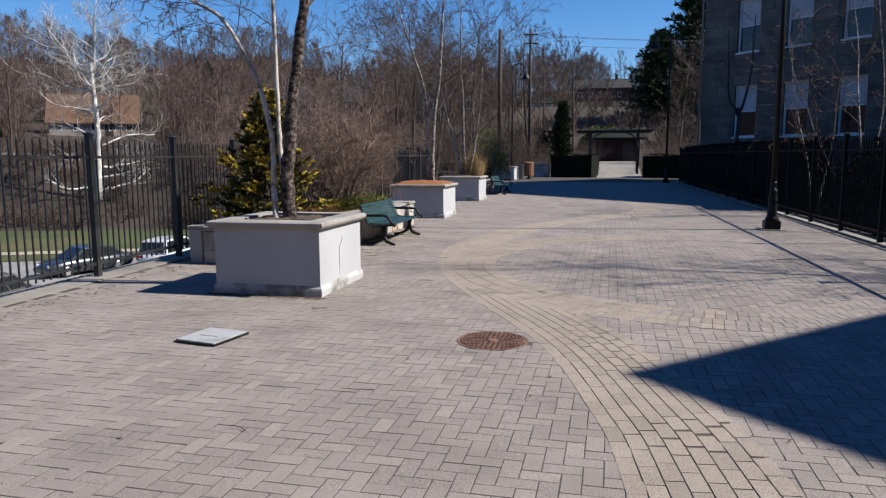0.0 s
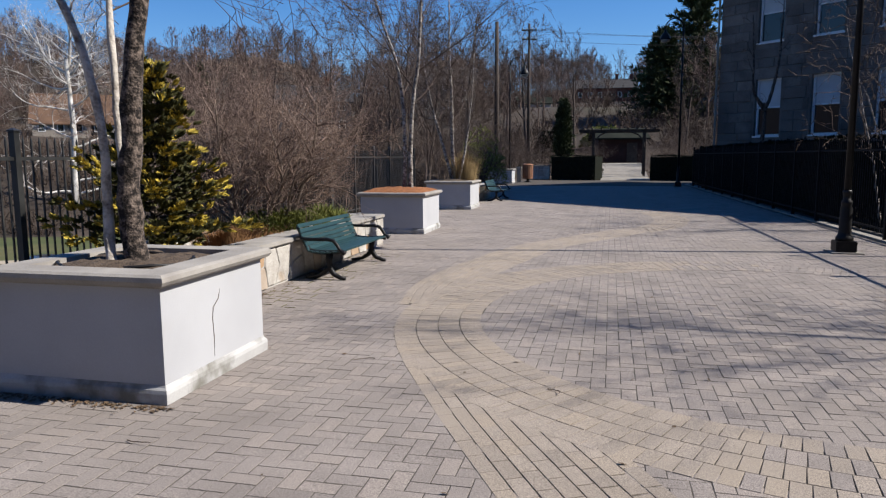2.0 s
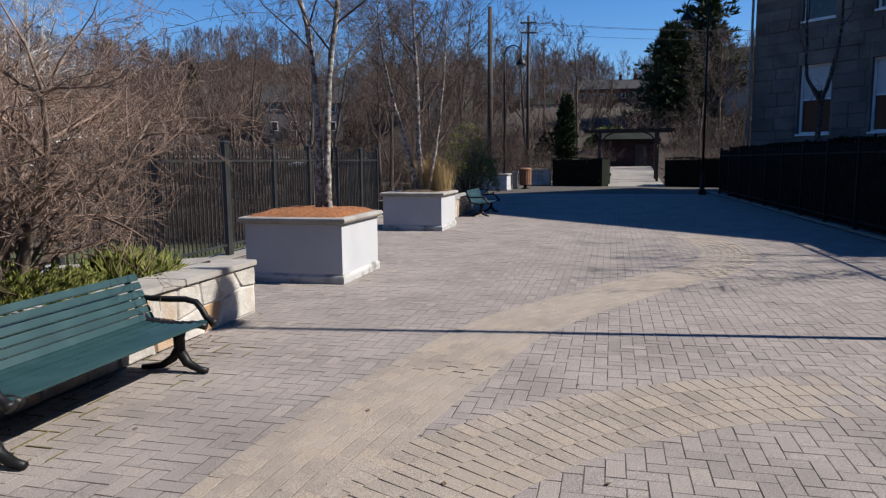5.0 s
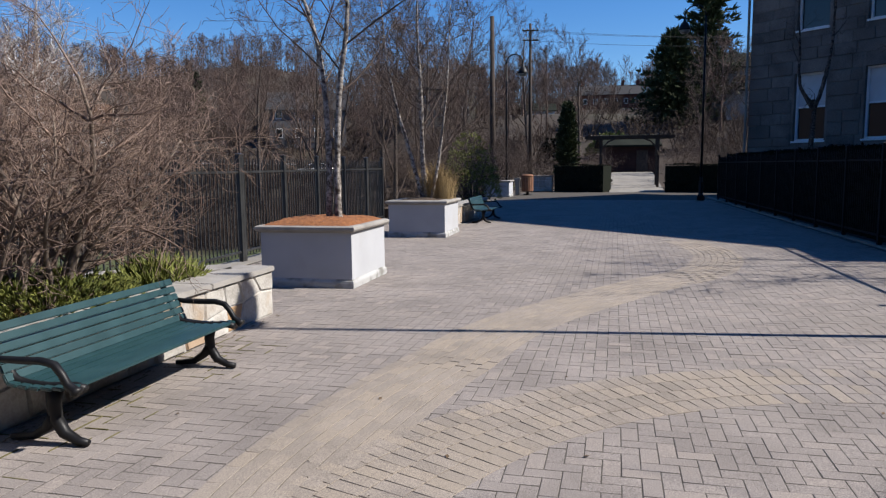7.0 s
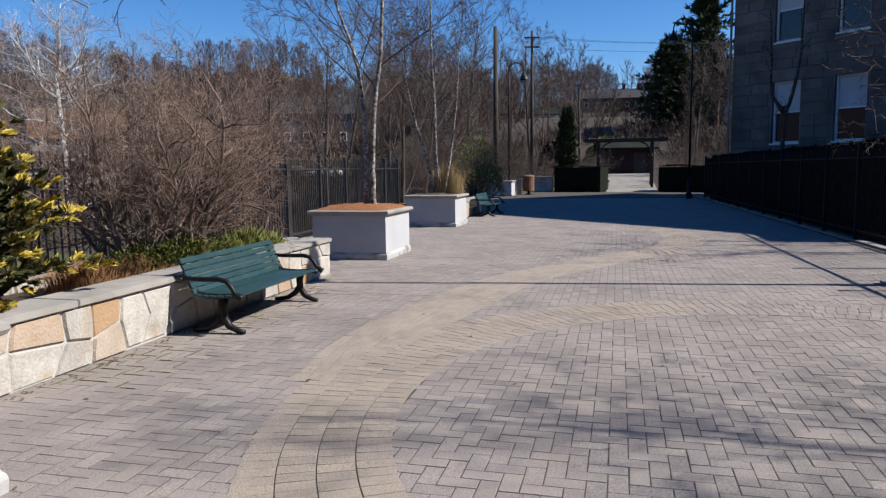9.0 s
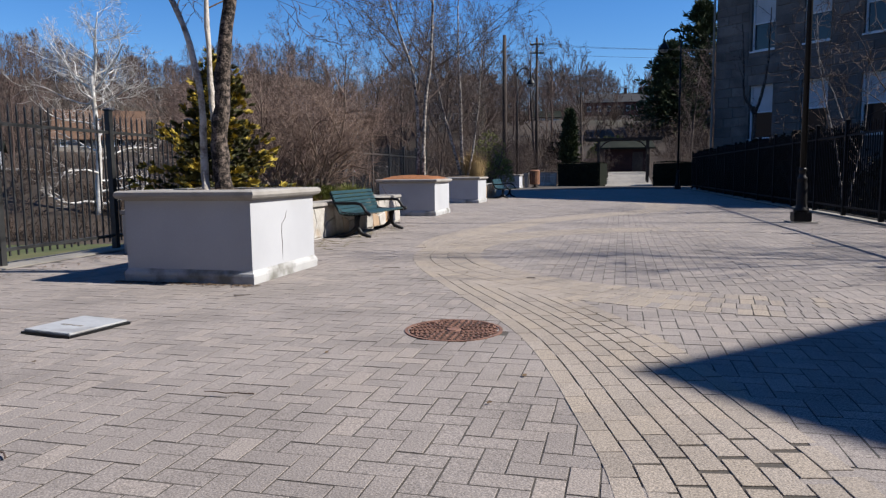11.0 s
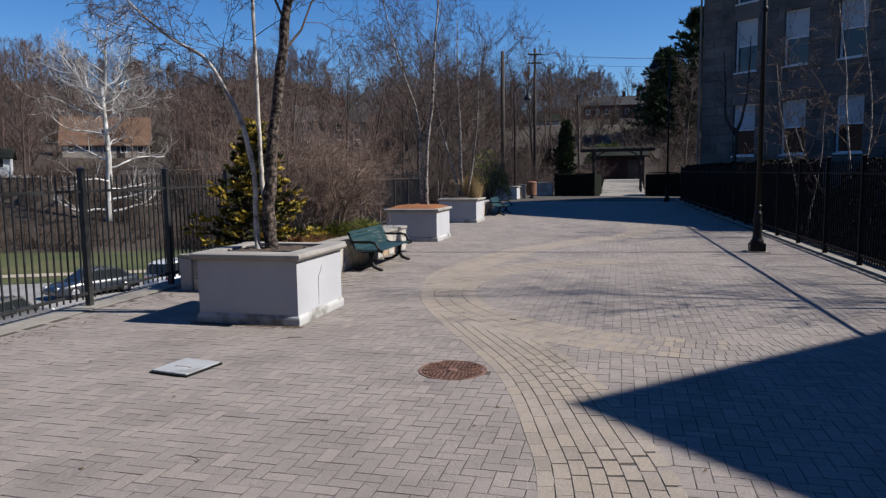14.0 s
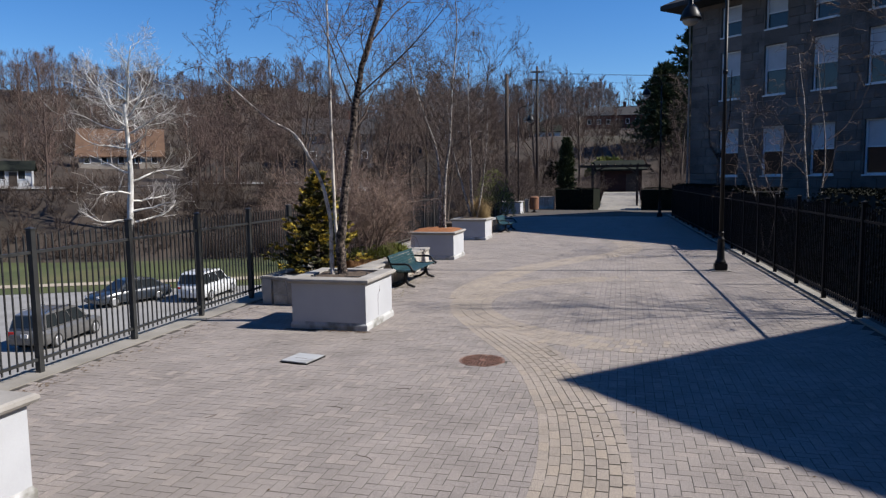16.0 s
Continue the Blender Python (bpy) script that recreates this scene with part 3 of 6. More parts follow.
stone_wall((-6.15, 14.77), (-4.9, 15.6), 0.50, 0.34, "stone_wall", "slanting end of the low stone wall behind the bench", 7)
structure("planting_bed", slab([(-6.02, 9.7), (-4.86, 9.7), (-4.86, 15.35), (-4.95, 15.4), (-6.02, 14.68)], -0.03, 0.40), SOIL, "brown mulched planting bed behind the low wall", "planting bed")
stone_wall((-5.2, 26.4), (-5.2, 32.5), 0.50, 0.36, "stone_wall", "low stone wall behind the further bench", 5)
structure("planting_bed_2", Geo().box(-7.65, 28.75, -0.03, -5.4, 32.4, 0.40), SOIL, "mulched bed with shrubs behind the further bench", "planting bed")

# ---- fences ----
PICKET = Geo().box(-0.009, -0.009, 0.10, 0.009, 0.009, 1.84)
PICKET.add([(-0.009, -0.009, 1.84), (0.009, -0.009, 1.84), (0.009, 0.009, 1.84), (-0.009, 0.009, 1.84), (0, 0, 1.90)], [(0, 1, 4), (1, 2, 4), (2, 3, 4), (3, 0, 4)])
POST = Geo().box(-0.038, -0.038, -0.03, 0.038, 0.038, 1.94).rings([(0.0, 1.94), (0.012, 1.945), (0.012, 1.96), (-0.03, 1.985)], -0.038, -0.038, 0.038, 0.038)


def fence(a, b, panels, label, base=0.008, paint=FENCE_SUNLIT, tall=1.0):
    """An iron fence of panels between posts, each picket a part of its own."""
    a, b = Vector((*a, base)), Vector((*b, base))
    d = b - a
    turn = math.degrees(math.atan2(d.y, d.x))
    t = thing("fence", label, "fence", pose(a.x, a.y, base, 0, 0, turn) @ Matrix.Diagonal((1, 1, tall, 1)))
    step = d.length / panels
    n = max(2, round(step / 0.118))
    picket, post = PICKET.mesh("picket", paint), POST.mesh("post", paint)
    for i in range(panels + 1):
        part("post", post, None, t, at=pose(step * i, 0, 0))
        if i < panels:
            for z in (0.16, 1.62):
                part("rail", Geo().box(step * i + 0.038, -0.016, z, step * (i + 1) - 0.038, 0.016, z + 0.04), paint, t)
            for k in range(1, n):
                part("picket", picket, None, t, at=pose(step * (i + k / n), 0, 0))
    return t


for y0, y1, n in ((-5.59, 11.87, 9), (11.95, 19.72, 4), (19.8, 26.96, 4), (27.04, 28.5, 1)):
    fence((west(y0), y0), (west(y1), y1), n, "tall black iron picket fence along the terrace edge", 0.008, FENCE_SUNLIT, 0.97)
fence((west(28.5) - 0.08, 28.58), (west(28.5) - 1.6, 28.9), 1, "black iron fence where the terrace edge steps back", -0.15)
fence((fence_x(-6.0), -6.0), (fence_x(41.5), 41.5), 24, "black iron picket fence in front of the hedge", 0.035, FENCE, 1.0)

# ---- benches ----
def bench(x, y, label):
    """A slatted park bench that faces +x; its length runs along y."""
    t = thing("bench", label, "bench", pose(x, y, 0) @ Matrix.Diagonal((1, 1, 0.9, 1)), "park benches")
    L = 1.87
    slat = lambda m, w=0.038: part("slat", Geo().box(-w, 0.012, -0.013, w, L - 0.012, 0.013, m), GREEN, t, bevel=0.006)
    for i in range(6):
        f = i / 5
        slat(pose(0.405 - 0.083 * i, 0, 0.425 - 0.02 * math.sin(f * 2.8), 0, 3 + 4 * f, 0), 0.036)
    for i in range(6):
        slat(pose(-0.05 - 0.024 * i, 0, 0.457 + 0.060 * i + 0.001 * i * i, 0, 67 + 0.5 * i, 0), 0.0305)
    for yy in (0.09, L - 0.09):
        fr = Geo()
        prof = [(0.46, 0.40), (0.40, 0.415), (0.2, 0.40), (0.05, 0.405), (-0.045, 0.43), (-0.088, 0.50), (-0.145, 0.63), (-0.208, 0.785)]
        fr.tube([(px, yy, pz) for px, pz in prof], [0.03, 0.032, 0.032, 0.034, 0.034, 0.03, 0.028, 0.025], 8)
        leg = part("side_frame", fr, BLACK, t, "black cast-iron frame", smooth=True)
        fr = Geo()
        fr.tube([(px, yy, pz) for px, pz in [(0.24, 0.40), (0.225, 0.28), (0.23, 0.18), (0.29, 0.08), (0.38, 0.035), (0.45, 0.025)]], [0.055, 0.042, 0.042, 0.038, 0.03, 0.026], 8)
        part("front_leg", fr, BLACK, t, smooth=True)
        fr = Geo()
        fr.tube([(px, yy, pz) for px, pz in [(0.23, 0.21), (0.17, 0.12), (0.07, 0.05), (-0.05, 0.028), (-0.10, 0.025)]], [0.042, 0.036, 0.03, 0.026, 0.024], 8)
        part("rear_leg", fr, BLACK, t, smooth=True)
        fr = Geo()
        ya = yy + (-0.085 if yy < 1 else 0.085)
        fr.tube([(px, ya, pz) for px, pz in [(-0.13, 0.61), (-0.05, 0.60), (0.10, 0.60), (0.24, 0.605), (0.33, 0.585), (0.38, 0.52), (0.41, 0.46), (0.46, 0.42), (0.485, 0.405)]], [0.022, 0.025, 0.027, 0.027, 0.027, 0.025, 0.025, 0.032, 0.04], 8)
        part("armrest", fr, BLACK, t, smooth=True)
    return t


bench(-4.20, 11.86, "dark green slatted bench with black iron frame by low wall")
bench(-4.62, 28.4, "dark green slatted bench with black iron frame, partly shaded")

# ---- gooseneck street lamps ----
LAMPGLASS = surf("lamp_glass", (0.16, 0.16, 0.15), (0.25, 0.25, 0.235), 3, 0.3)


def street_lamp(x, y, turn, label, height=7.5):
    t = thing("street_lamp", label, "street lamp", pose(x, y, 0, 0, 0, turn), "gooseneck lamps")
    part("footing", Geo().box(-0.24, -0.24, -0.03, 0.24, 0.24, 0.02), CONCRETE, t, "square concrete footing", bevel=0.006)
    part("base_plate", Geo().box(-0.155, -0.155, 0.02, 0.155, 0.155, 0.20), BLACK, t, bevel=0.012)
    q = Geo().lathe([(0.135, 0.20), (0.135, 0.25), (0.105, 0.29), (0.095, 0.36), (0.09, 0.72), (0.075, 0.78), (0.085, 0.80), (0.085, 0.84), (0.06, 0.87), (0.055, 0.95), (0.07, 0.97), (0.07, 1.0), (0.05, 1.03)], 18)
    part("shaft_base", q, BLACK, t, "fluted black cast base", smooth=True)
    part("pole", Geo().tube([(0, 0, 1.0), (0, 0, 4.6), (0, 0, height - 0.5)], [0.056, 0.047, 0.04], 14), BLACK, t, smooth=True)
    part("collar", Geo().lathe([(0.045, 5.02), (0.065, 5.05), (0.065, 5.11), (0.045, 5.14)], 14), BLACK, t, smooth=True)
    arc = [(0.43 - 0.43 * math.cos(a), 0, height - 0.5 + 0.46 * math.sin(a)) for a in [math.pi * i / 10 for i in range(11)]]
    part("gooseneck", Geo().tube(arc + [(0.86, 0, height - 0.6)], [0.036] + [0.03] * 10 + [0.028], 10), BLACK, t, smooth=True)
    head = part("lamp_head", Geo().lathe([(0.03, -0.55), (0.055, -0.58), (0.06, -0.68), (0.10, -0.72), (0.17, -0.80), (0.24, -0.94), (0.265, -1.02), (0.265, -1.06), (0.235, -1.06)], 20, (0.86, 0, height)), BLACK, t, smooth=True)
    part("globe", Geo().lathe([(0.22, -1.05), (0.20, -1.13), (0.14, -1.19), (0.04, -1.215)], 18, (0.86, 0, height)), LAMPGLASS, head, "frosted glass bowl", smooth=True)
    return t


street_lamp(3.33, 16.05, 180, "tall black gooseneck street lamp on the paved terrace")
street_lamp(2.95, 41.2, 180, "black gooseneck street lamp at the far end of the hedge", 8.4)
street_lamp(-6.4, 46.2, 0, "black gooseneck street lamp by the far stone wall")

# ---- iron covers ----
RUST = surf("rusty_iron", (0.085, 0.042, 0.03), (0.215, 0.112, 0.079), 9.0, 0.75, 0.5, 80)
RUST_DARK = surf("rust_groove", (0.02, 0.012, 0.009), (0.046, 0.026, 0.02), 9.0, 0.9, 0.5, 80)
t = thing("manhole_cover", "round rusty cast-iron manhole cover set in the pavers", "manhole cover", pose(-0.972, 5.885, 0))
part("seat_ring", Geo().lathe([(0.312, -0.03), (0.312, 0.004), (0.292, 0.004), (0.292, -0.03)], 44), RUST, t)
part("lid", Geo().lathe([(0.286, -0.03), (0.286, -0.003), (0.282, -0.001), (0.0, -0.001)], 44), RUST_DARK, t)
for ring, n in ((0.268, 40), (0.240, 34), (0.212, 30), (0.184, 26), (0.156, 22), (0.128, 18), (0.100, 14), (0.074, 10)):
    for k in range(n):
        a = 2 * math.pi * (k + 0.5 * (n % 4 == 2)) / n
        m = Matrix.Translation((ring * math.cos(a), ring * math.sin(a), -0.001)) @ Matrix.Rotation(a + 0.75 * (1 if k % 2 else -1), 4, "Z")
        part("raised_bar", Geo().box(-0.0155, -0.0065, 0, 0.0155, 0.0065, 0.007, m), RUST, t)
part("centre_boss", Geo().lathe([(0.05, -0.001), (0.045, 0.008), (0.0, 0.008)], 18), RUST, t)
PLATE = surf("galvanised_plate", (0.297, 0.304, 0.31), (0.436, 0.442, 0.449), 5.0, 0.6, 0.1, 90, metal=0.2, stain=(0.198, 0.191, 0.185), stain_scale=6)
t = thing("access_plate", "pale square galvanised access plate proud of the pavers", "access cover", pose(-3.655, 5.235, 0, 0, 0, -8.5))
part("frame", Geo().box(-0.012, -0.012, -0.03, 0.422, 0.462, 0.015), BLACK, t)
part("plate", Geo().box(0, 0, 0.015, 0.41, 0.45, 0.030), PLATE, t, bevel=0.004)
for k in range(4):
    part("lettering_bar", Geo().box(0.11 + 0.05 * k, 0.18, 0.0301, 0.145 + 0.05 * k, 0.20, 0.0325), CONCRETE, t)

# ---- trees in planters and beds ----
BIRCH_SPARSE = spec((12, 8, 5, 3), (0.36, 0.42, 0.42, 0.4), thin=0.003, start=(0.42, 0.2, 0.2, 0.1), up=(0.02, 0.07, 0.02, -0.02, 0), wob=(0.08, 0.26, 0.28, 0.28, 0.3), thick=(0.27, 0.5, 0.55, 0.7))
BIRCH = spec((14, 8, 5, 3), (0.42, 0.42, 0.42, 0.4), thin=0.0035, start=(0.30, 0.2, 0.2, 0.1), up=(0.02, 0.09, 0.02, -0.02, 0), thick=(0.38, 0.5, 0.55, 0.7))
led_tree("river_birch", "bare three-stemmed tree, one stem dark and two pale, in the planter", [
    (BARK_DARK, 0.092, [(-3.86, 8.0, 0.72), (-3.89, 8.0, 1.3), (-3.82, 8.0, 1.96), (-3.7, 8.0, 2.8), (-3.57, 8.0, 3.6), (-3.42, 8.0, 4.36), (-3.05, 8.0, 5.4), (-2.75, 8.0, 6.6), (-2.6, 8.0, 8.2)]),
    (BARK_PALE, 0.038, [(-3.93, 8.12, 0.72), (-4.0, 8.1, 1.44), (-4.03, 8.1, 2.1), (-4.05, 8.1, 4.0), (-4.07, 8.1, 5.6), (-4.05, 8.1, 7.4)]),
    (BARK_PALE, 0.040, [(-4.0, 7.9, 0.72), (-4.05, 7.95, 1.2), (-4.05, 7.95, 1.8), (-4.18, 7.95, 2.4), (-4.42, 7.95, 2.9), (-4.7, 7.95, 3.3), (-5.15, 7.95, 3.55), (-5.7, 7.95, 4.0), (-6.2, 7.9, 4.5)])], BIRCH_SPARSE, 11, TWIG)
led_tree("birch", "bare two-stemmed white birch in the planter", [
    (BARK_BIRCH, 0.047, [(-4.76, 18.1, 0.78), (-4.73, 18.1, 1.92), (-4.79, 18.1, 2.95), (-4.9, 18.1, 3.6), (-5.15, 18.1, 4.3), (-5.5, 18.1, 5.4), (-5.8, 18.0, 6.8)]),
    (BARK_BIRCH, 0.050, [(-4.61, 18.1, 0.78), (-4.6, 18.1, 1.84), (-4.52, 18.1, 2.9), (-4.4, 18.1, 3.7), (-4.32, 18.1, 5.2), (-4.15, 18.1, 6.9), (-4.2, 18.1, 8.4)])], BIRCH, 12, TWIG)
led_tree("birch", "bare multi-stemmed young birch in the planter with grass", [
    (BARK_BIRCH, 0.055, [(-5.2, 25.0, 0.78), (-5.62, 25.0, 2.25), (-5.86, 25.0, 3.1), (-6.1, 25.0, 4.3), (-6.2, 25.0, 5.6)]),
    (BARK_BIRCH, 0.065, [(-5.18, 25.05, 0.78), (-5.23, 25.0, 2.0), (-5.25, 25.0, 3.6), (-5.31, 25.0, 4.6), (-5.3, 25.0, 7.2)]),
    (BARK_BIRCH, 0.045, [(-5.04, 25.0, 0.78), (-4.84, 25.0, 1.7), (-4.76, 25.0, 2.25), (-4.6, 25.0, 3.6), (-4.5, 25.0, 5.4)])], BIRCH, 13, TWIG)
SHRUB = spec((8, 7, 5), (0.5, 0.45, 0.45), thin=0.0022, start=(0.2, 0.15, 0.1), segs=(6, 5, 4, 3), wob=(0.22, 0.34, 0.4, 0.4), up=(0.02, 0.05, 0.05, 0.0), sides=(6, 4, 3, 3), thick=(0.6, 0.55, 0.6), shape=(0.3, 0.3, 0.2), wood=1)
rng = random.Random(5)
st = []
for k in range(24):
    a = k * 2.4
    r = 0.12 + 0.45 * rng.random()
    st.append(((-5.75 + r * math.cos(a), 13.45 + r * math.sin(a), 0.38), (0.75 * math.cos(a) * rng.uniform(0.3, 1.1), 0.75 * math.sin(a) * rng.uniform(0.3, 1.1), 1), rng.uniform(1.5, 2.3), 0.028 if k % 3 else 0.05))
bare_tree("bare_shrub", "large leafless brown shrub in the planting bed", st, spec((9, 8, 7), (0.5, 0.45, 0.45), thin=0.0021, start=(0.2, 0.15, 0.1), segs=(6, 5, 4, 3), wob=(0.22, 0.34, 0.4, 0.4), up=(0.02, 0.05, 0.05, 0.0), sides=(6, 4, 3, 3), thick=(0.6, 0.5, 0.55), shape=(0.3, 0.3, 0.2), wood=1), 21, TWIG_PALE, TWIG_PINK)
golden_cypress("golden_cypress", "golden-green false cypress with dark inner foliage in the planting bed", 2.35, 1.0, 31, pose(-5.5, 10.5, 0.38))
low_shrub("juniper", "low spreading green juniper spilling over the wall", 0.75, 1.1, 0.42, JUNIPER, 41, pose(-5.35, 13.3, 0.38), n=1100, leaf=(0.075, 0.009), blades=14)
low_shrub("daylily_clump", "fresh green leaf clump in the bed", 0.35, 0.6, 0.32, JUNIPER, 42, pose(-5.2, 14.7, 0.38), n=160, leaf=(0.2, 0.014))
grass_clump("dry_grass", "rust-coloured dead grass tuft by the wall", 1300, 0.36, 0.45, RUSTGRASS, 51, pose(-5.3, 11.75, 0.38))
grass_clump("dry_grass", "rust-coloured dead grass tuft by the cypress", 1100, 0.32, 0.42, RUSTGRASS, 52, pose(-5.25, 12.45, 0.38))
grass_clump("dry_grass", "straw-coloured dead grass tuft by the wall", 700, 0.3, 0.35, STRAW, 54, pose(-5.2, 9.95, 0.38))
grass_clump("dry_grass", "tall tan ornamental grass in the planter", 1200, 1.1, 0.42, STRAW, 53, pose(-4.95, 25.35, 0.74))
low_shrub("green_shrub", "loose yellow-green shrub behind the far bench", 1.2, 1.5, 3.0, JUNIPER, 43, pose(-6.3, 36.0, 0.0), n=900, leaf=(0.15, 0.014), blades=7)
for i, (x, y, s) in enumerate(((-6.8, 30.6, 1.1), (-6.6, 38.5, 1.2), (-7.0, 43.0, 1.3))):
    rng = random.Random(60 + i)
    st = [((x + 0.2 * math.cos(k * 2.4), y + 0.2 * math.sin(k * 2.4), 0.0 if y > 33 else 0.1), (0.6 * math.cos(k * 2.4) * rng.random(), 0.6 * math.sin(k * 2.4) * rng.random(), 1), rng.uniform(1.6, 2.5) * s, 0.022) for k in range(9)]
    bare_tree("bare_shrub", "leafless brown shrub by the fence", st, SHRUB, 70 + i, TWIG, TWIG, group="fence shrubs")

# ---- stone building ----
STONE_PIECE = surf("grey_ashlar_piece", (0.06, 0.053, 0.048), (0.2, 0.168, 0.147), 1.2, 0.9, 0.7, 25, rand=0.22, stain=(0.062, 0.053, 0.046), stain_scale=0.6)
CORNER = Vector((4.69, 39.05, 0))
ALONG = Vector((math.cos(-0.735), math.sin(-0.735), 0))
INTO = Vector((-ALONG.y, ALONG.x, 0))
BT = Matrix(((ALONG.x, INTO.x, 0, CORNER.x), (ALONG.y, INTO.y, 0, CORNER.y), (0, 0, 1, 0), (0, 0, 0, 1)))
house = thing("stone_building", "three-storey grey stone building with white sash windows, in shade", "building", BT)
LEN, DEEP, EAVE, WW, PITCH, W0 = 34.0, 13.0, 11.7, 1.2, 2.535, 2.14
SILLS, HEIGHTS = (2.44, 6.53, 9.84), (2.51, 2.51, 1.57)
cols = [W0 + PITCH * i for i in range(int((LEN - 2) / PITCH))]
wall = Geo()
edges = [-0.3]
for c in cols:
    edges += [c - WW / 2, c + WW / 2]
edges.append(LEN)
for i in range(len(edges) - 1):
    if i % 2 == 0:
        wall.box(edges[i], 0, -0.3, edges[i + 1], 0.5, EAVE)
    else:
        z = -0.3
        for s in range(3):
            wall.box(edges[i], 0, z, edges[i + 1], 0.5, SILLS[s])
            z = SILLS[s] + HEIGHTS[s]
        wall.box(edges[i], 0, z, edges[i + 1], 0.5, EAVE)
part("front_wall", wall, STONE, house)
rng = random.Random(77)
blocks = []
z = -0.2
while z < EAVE - 0.3:
    hh = rng.choice((0.34, 0.42, 0.5))
    u = -0.29
    while u < 17.0:
        ll = rng.uniform(0.5, 1.15)
        u1 = u + ll
        cut = [c for c in cols if any(SILLS[k] - 0.14 < z + hh and z < SILLS[k] + HEIGHTS[k] + 0.02 for k in range(3)) and u < c + WW / 2 + 0.08 and u1 > c - WW / 2 - 0.08]
        if cut:
            c = cut[0]
            if u < c - WW / 2 - 0.30:
                u1 = c - WW / 2 - 0.08
            else:
                u = c + WW / 2 + 0.08
                continue
        blocks.append((u, u1, z, z + hh))
        u = u1
    z += hh
rest = Geo()
for k, (u, u1, z, z1) in enumerate(blocks):
    o, g = 0.012 + 0.028 * rng.random(), 0.008
    bk = Geo() if k < 290 else rest
    bk.add([(u + g, -0.001, z + g), (u1 - g, -0.001, z + g), (u1 - g, -0.001, z1 - g), (u + g, -0.001, z1 - g), (u + g + 0.02, -o, z + g + 0.02), (u1 - g - 0.02, -o, z + g + 0.02), (u1 - g - 0.02, -o, z1 - g - 0.02), (u + g + 0.02, -o, z1 - g - 0.02)],
           [(4, 5, 6, 7), (0, 1, 5, 4), (1, 2, 6, 5), (2, 3, 7, 6), (3, 0, 4, 7)])
    if k < 290:
        part("stone_block", bk, STONE_PIECE, house)
part("stone_block", rest, STONE, house, kind="stuff")
part("downpipe", Geo().tube([(-0.38, -0.1, 0), (-0.38, -0.1, EAVE)], 0.05, 8), CONCRETE, house, "grey downpipe at the corner")
part("end_wall", Geo().box(-0.3, 0.5, -0.3, 0, DEEP, EAVE), STONE, house)
part("rear_wall", Geo().box(0, DEEP - 0.5, -0.3, LEN, DEEP, EAVE), STONE, house)
part("side_wall", Geo().box(LEN - 0.5, 0.5, -0.3, LEN, DEEP - 0.5, EAVE), STONE, house)
# One dark sheet behind the windows, painted as the unlit rooms.
part("dark_interior", Geo().box(0.55, 1.3, 0, LEN - 0.55, 1.4, EAVE - 0.1), ROOM_SHADE, house)
roof = Geo()
o = 1.41
roof.add([(-o, -o, EAVE), (LEN + o, -o, EAVE), (LEN + o, DEEP + o, EAVE), (-o, DEEP + o, EAVE), (-o, -o, EAVE + 0.25), (LEN + o, -o, EAVE + 0.25), (LEN + o, DEEP + o, EAVE + 0.25), (-o, DEEP + o, EAVE + 0.25),
          (DEEP / 2, DEEP / 2, EAVE + 4.4), (LEN - DEEP / 2, DEEP / 2, EAVE + 4.4)],
         [(3, 2, 1, 0), (0, 1, 5, 4), (1, 2, 6, 5), (2, 3, 7, 6), (3, 0, 4, 7), (4, 5, 9, 8), (6, 7, 8, 9), (5, 6, 9), (7, 4, 8)])
part("roof", roof, ROOF, house, "dark slate hip roof with deep eaves")
# Unseen taller block, added so the building's shade reaches far enough down the terrace.
part("upper_storey", Geo().box(7.4, 0.0, EAVE + 0.26, LEN, DEEP - 2, 13.8), STONE, house, "unseen raised block added to throw the far shade")
part("upper_roof", Geo().box(6.4, -1.41, 13.802, LEN + 0.5, DEEP - 1.2, 14.06), ROOF, house)
glassy = bpy.data.materials.new("window_glass")
glassy.use_nodes = True
gb = glassy.node_tree.nodes["Principled BSDF"]
gb.inputs["Base Color"].default_value, gb.inputs["Roughness"].default_value, gb.inputs["Metallic"].default_value = (0.015, 0.018, 0.02, 1), 0.06, 0.0
for s in range(3):
    for c in cols[:10]:
        z, WH = SILLS[s], HEIGHTS[s]
        w = part("window", Geo().box(c - WW / 2, 0.16, z, c + WW / 2, 0.30, z + 0.07).box(c - WW / 2, 0.16, z + WH - 0.07, c + WW / 2, 0.30, z + WH).box(c - WW / 2, 0.16, z + 0.07, c - WW / 2 + 0.08, 0.30, z + WH - 0.07)
                 .box(c + WW / 2 - 0.08, 0.16, z + 0.07, c + WW / 2, 0.30, z + WH - 0.07).box(c - WW / 2 + 0.08, 0.18, z + WH / 2 - 0.03, c + WW / 2 - 0.08, 0.28, z + WH / 2 + 0.03), WINFRAME, house, "white double-hung sash window")
        part("pane", Geo().box(c - WW / 2 + 0.08, 0.24, z + 0.07, c + WW / 2 - 0.08, 0.25, z + WH / 2 - 0.03), glassy, w)
        part("blind", Geo().box(c - WW / 2 + 0.08, 0.22, z + WH / 2 + 0.03, c + WW / 2 - 0.08, 0.24, z + WH - 0.07), BLIND, w, "pale blind behind the upper sash")
        part("sill", Geo().box(c - WW / 2 - 0.03, -0.045, z - 0.07, c + WW / 2 + 0.03, 0.16, z - 0.002), WINFRAME, w)

# the neighbour whose corner throws the shade on the terrace
H2 = 9.0
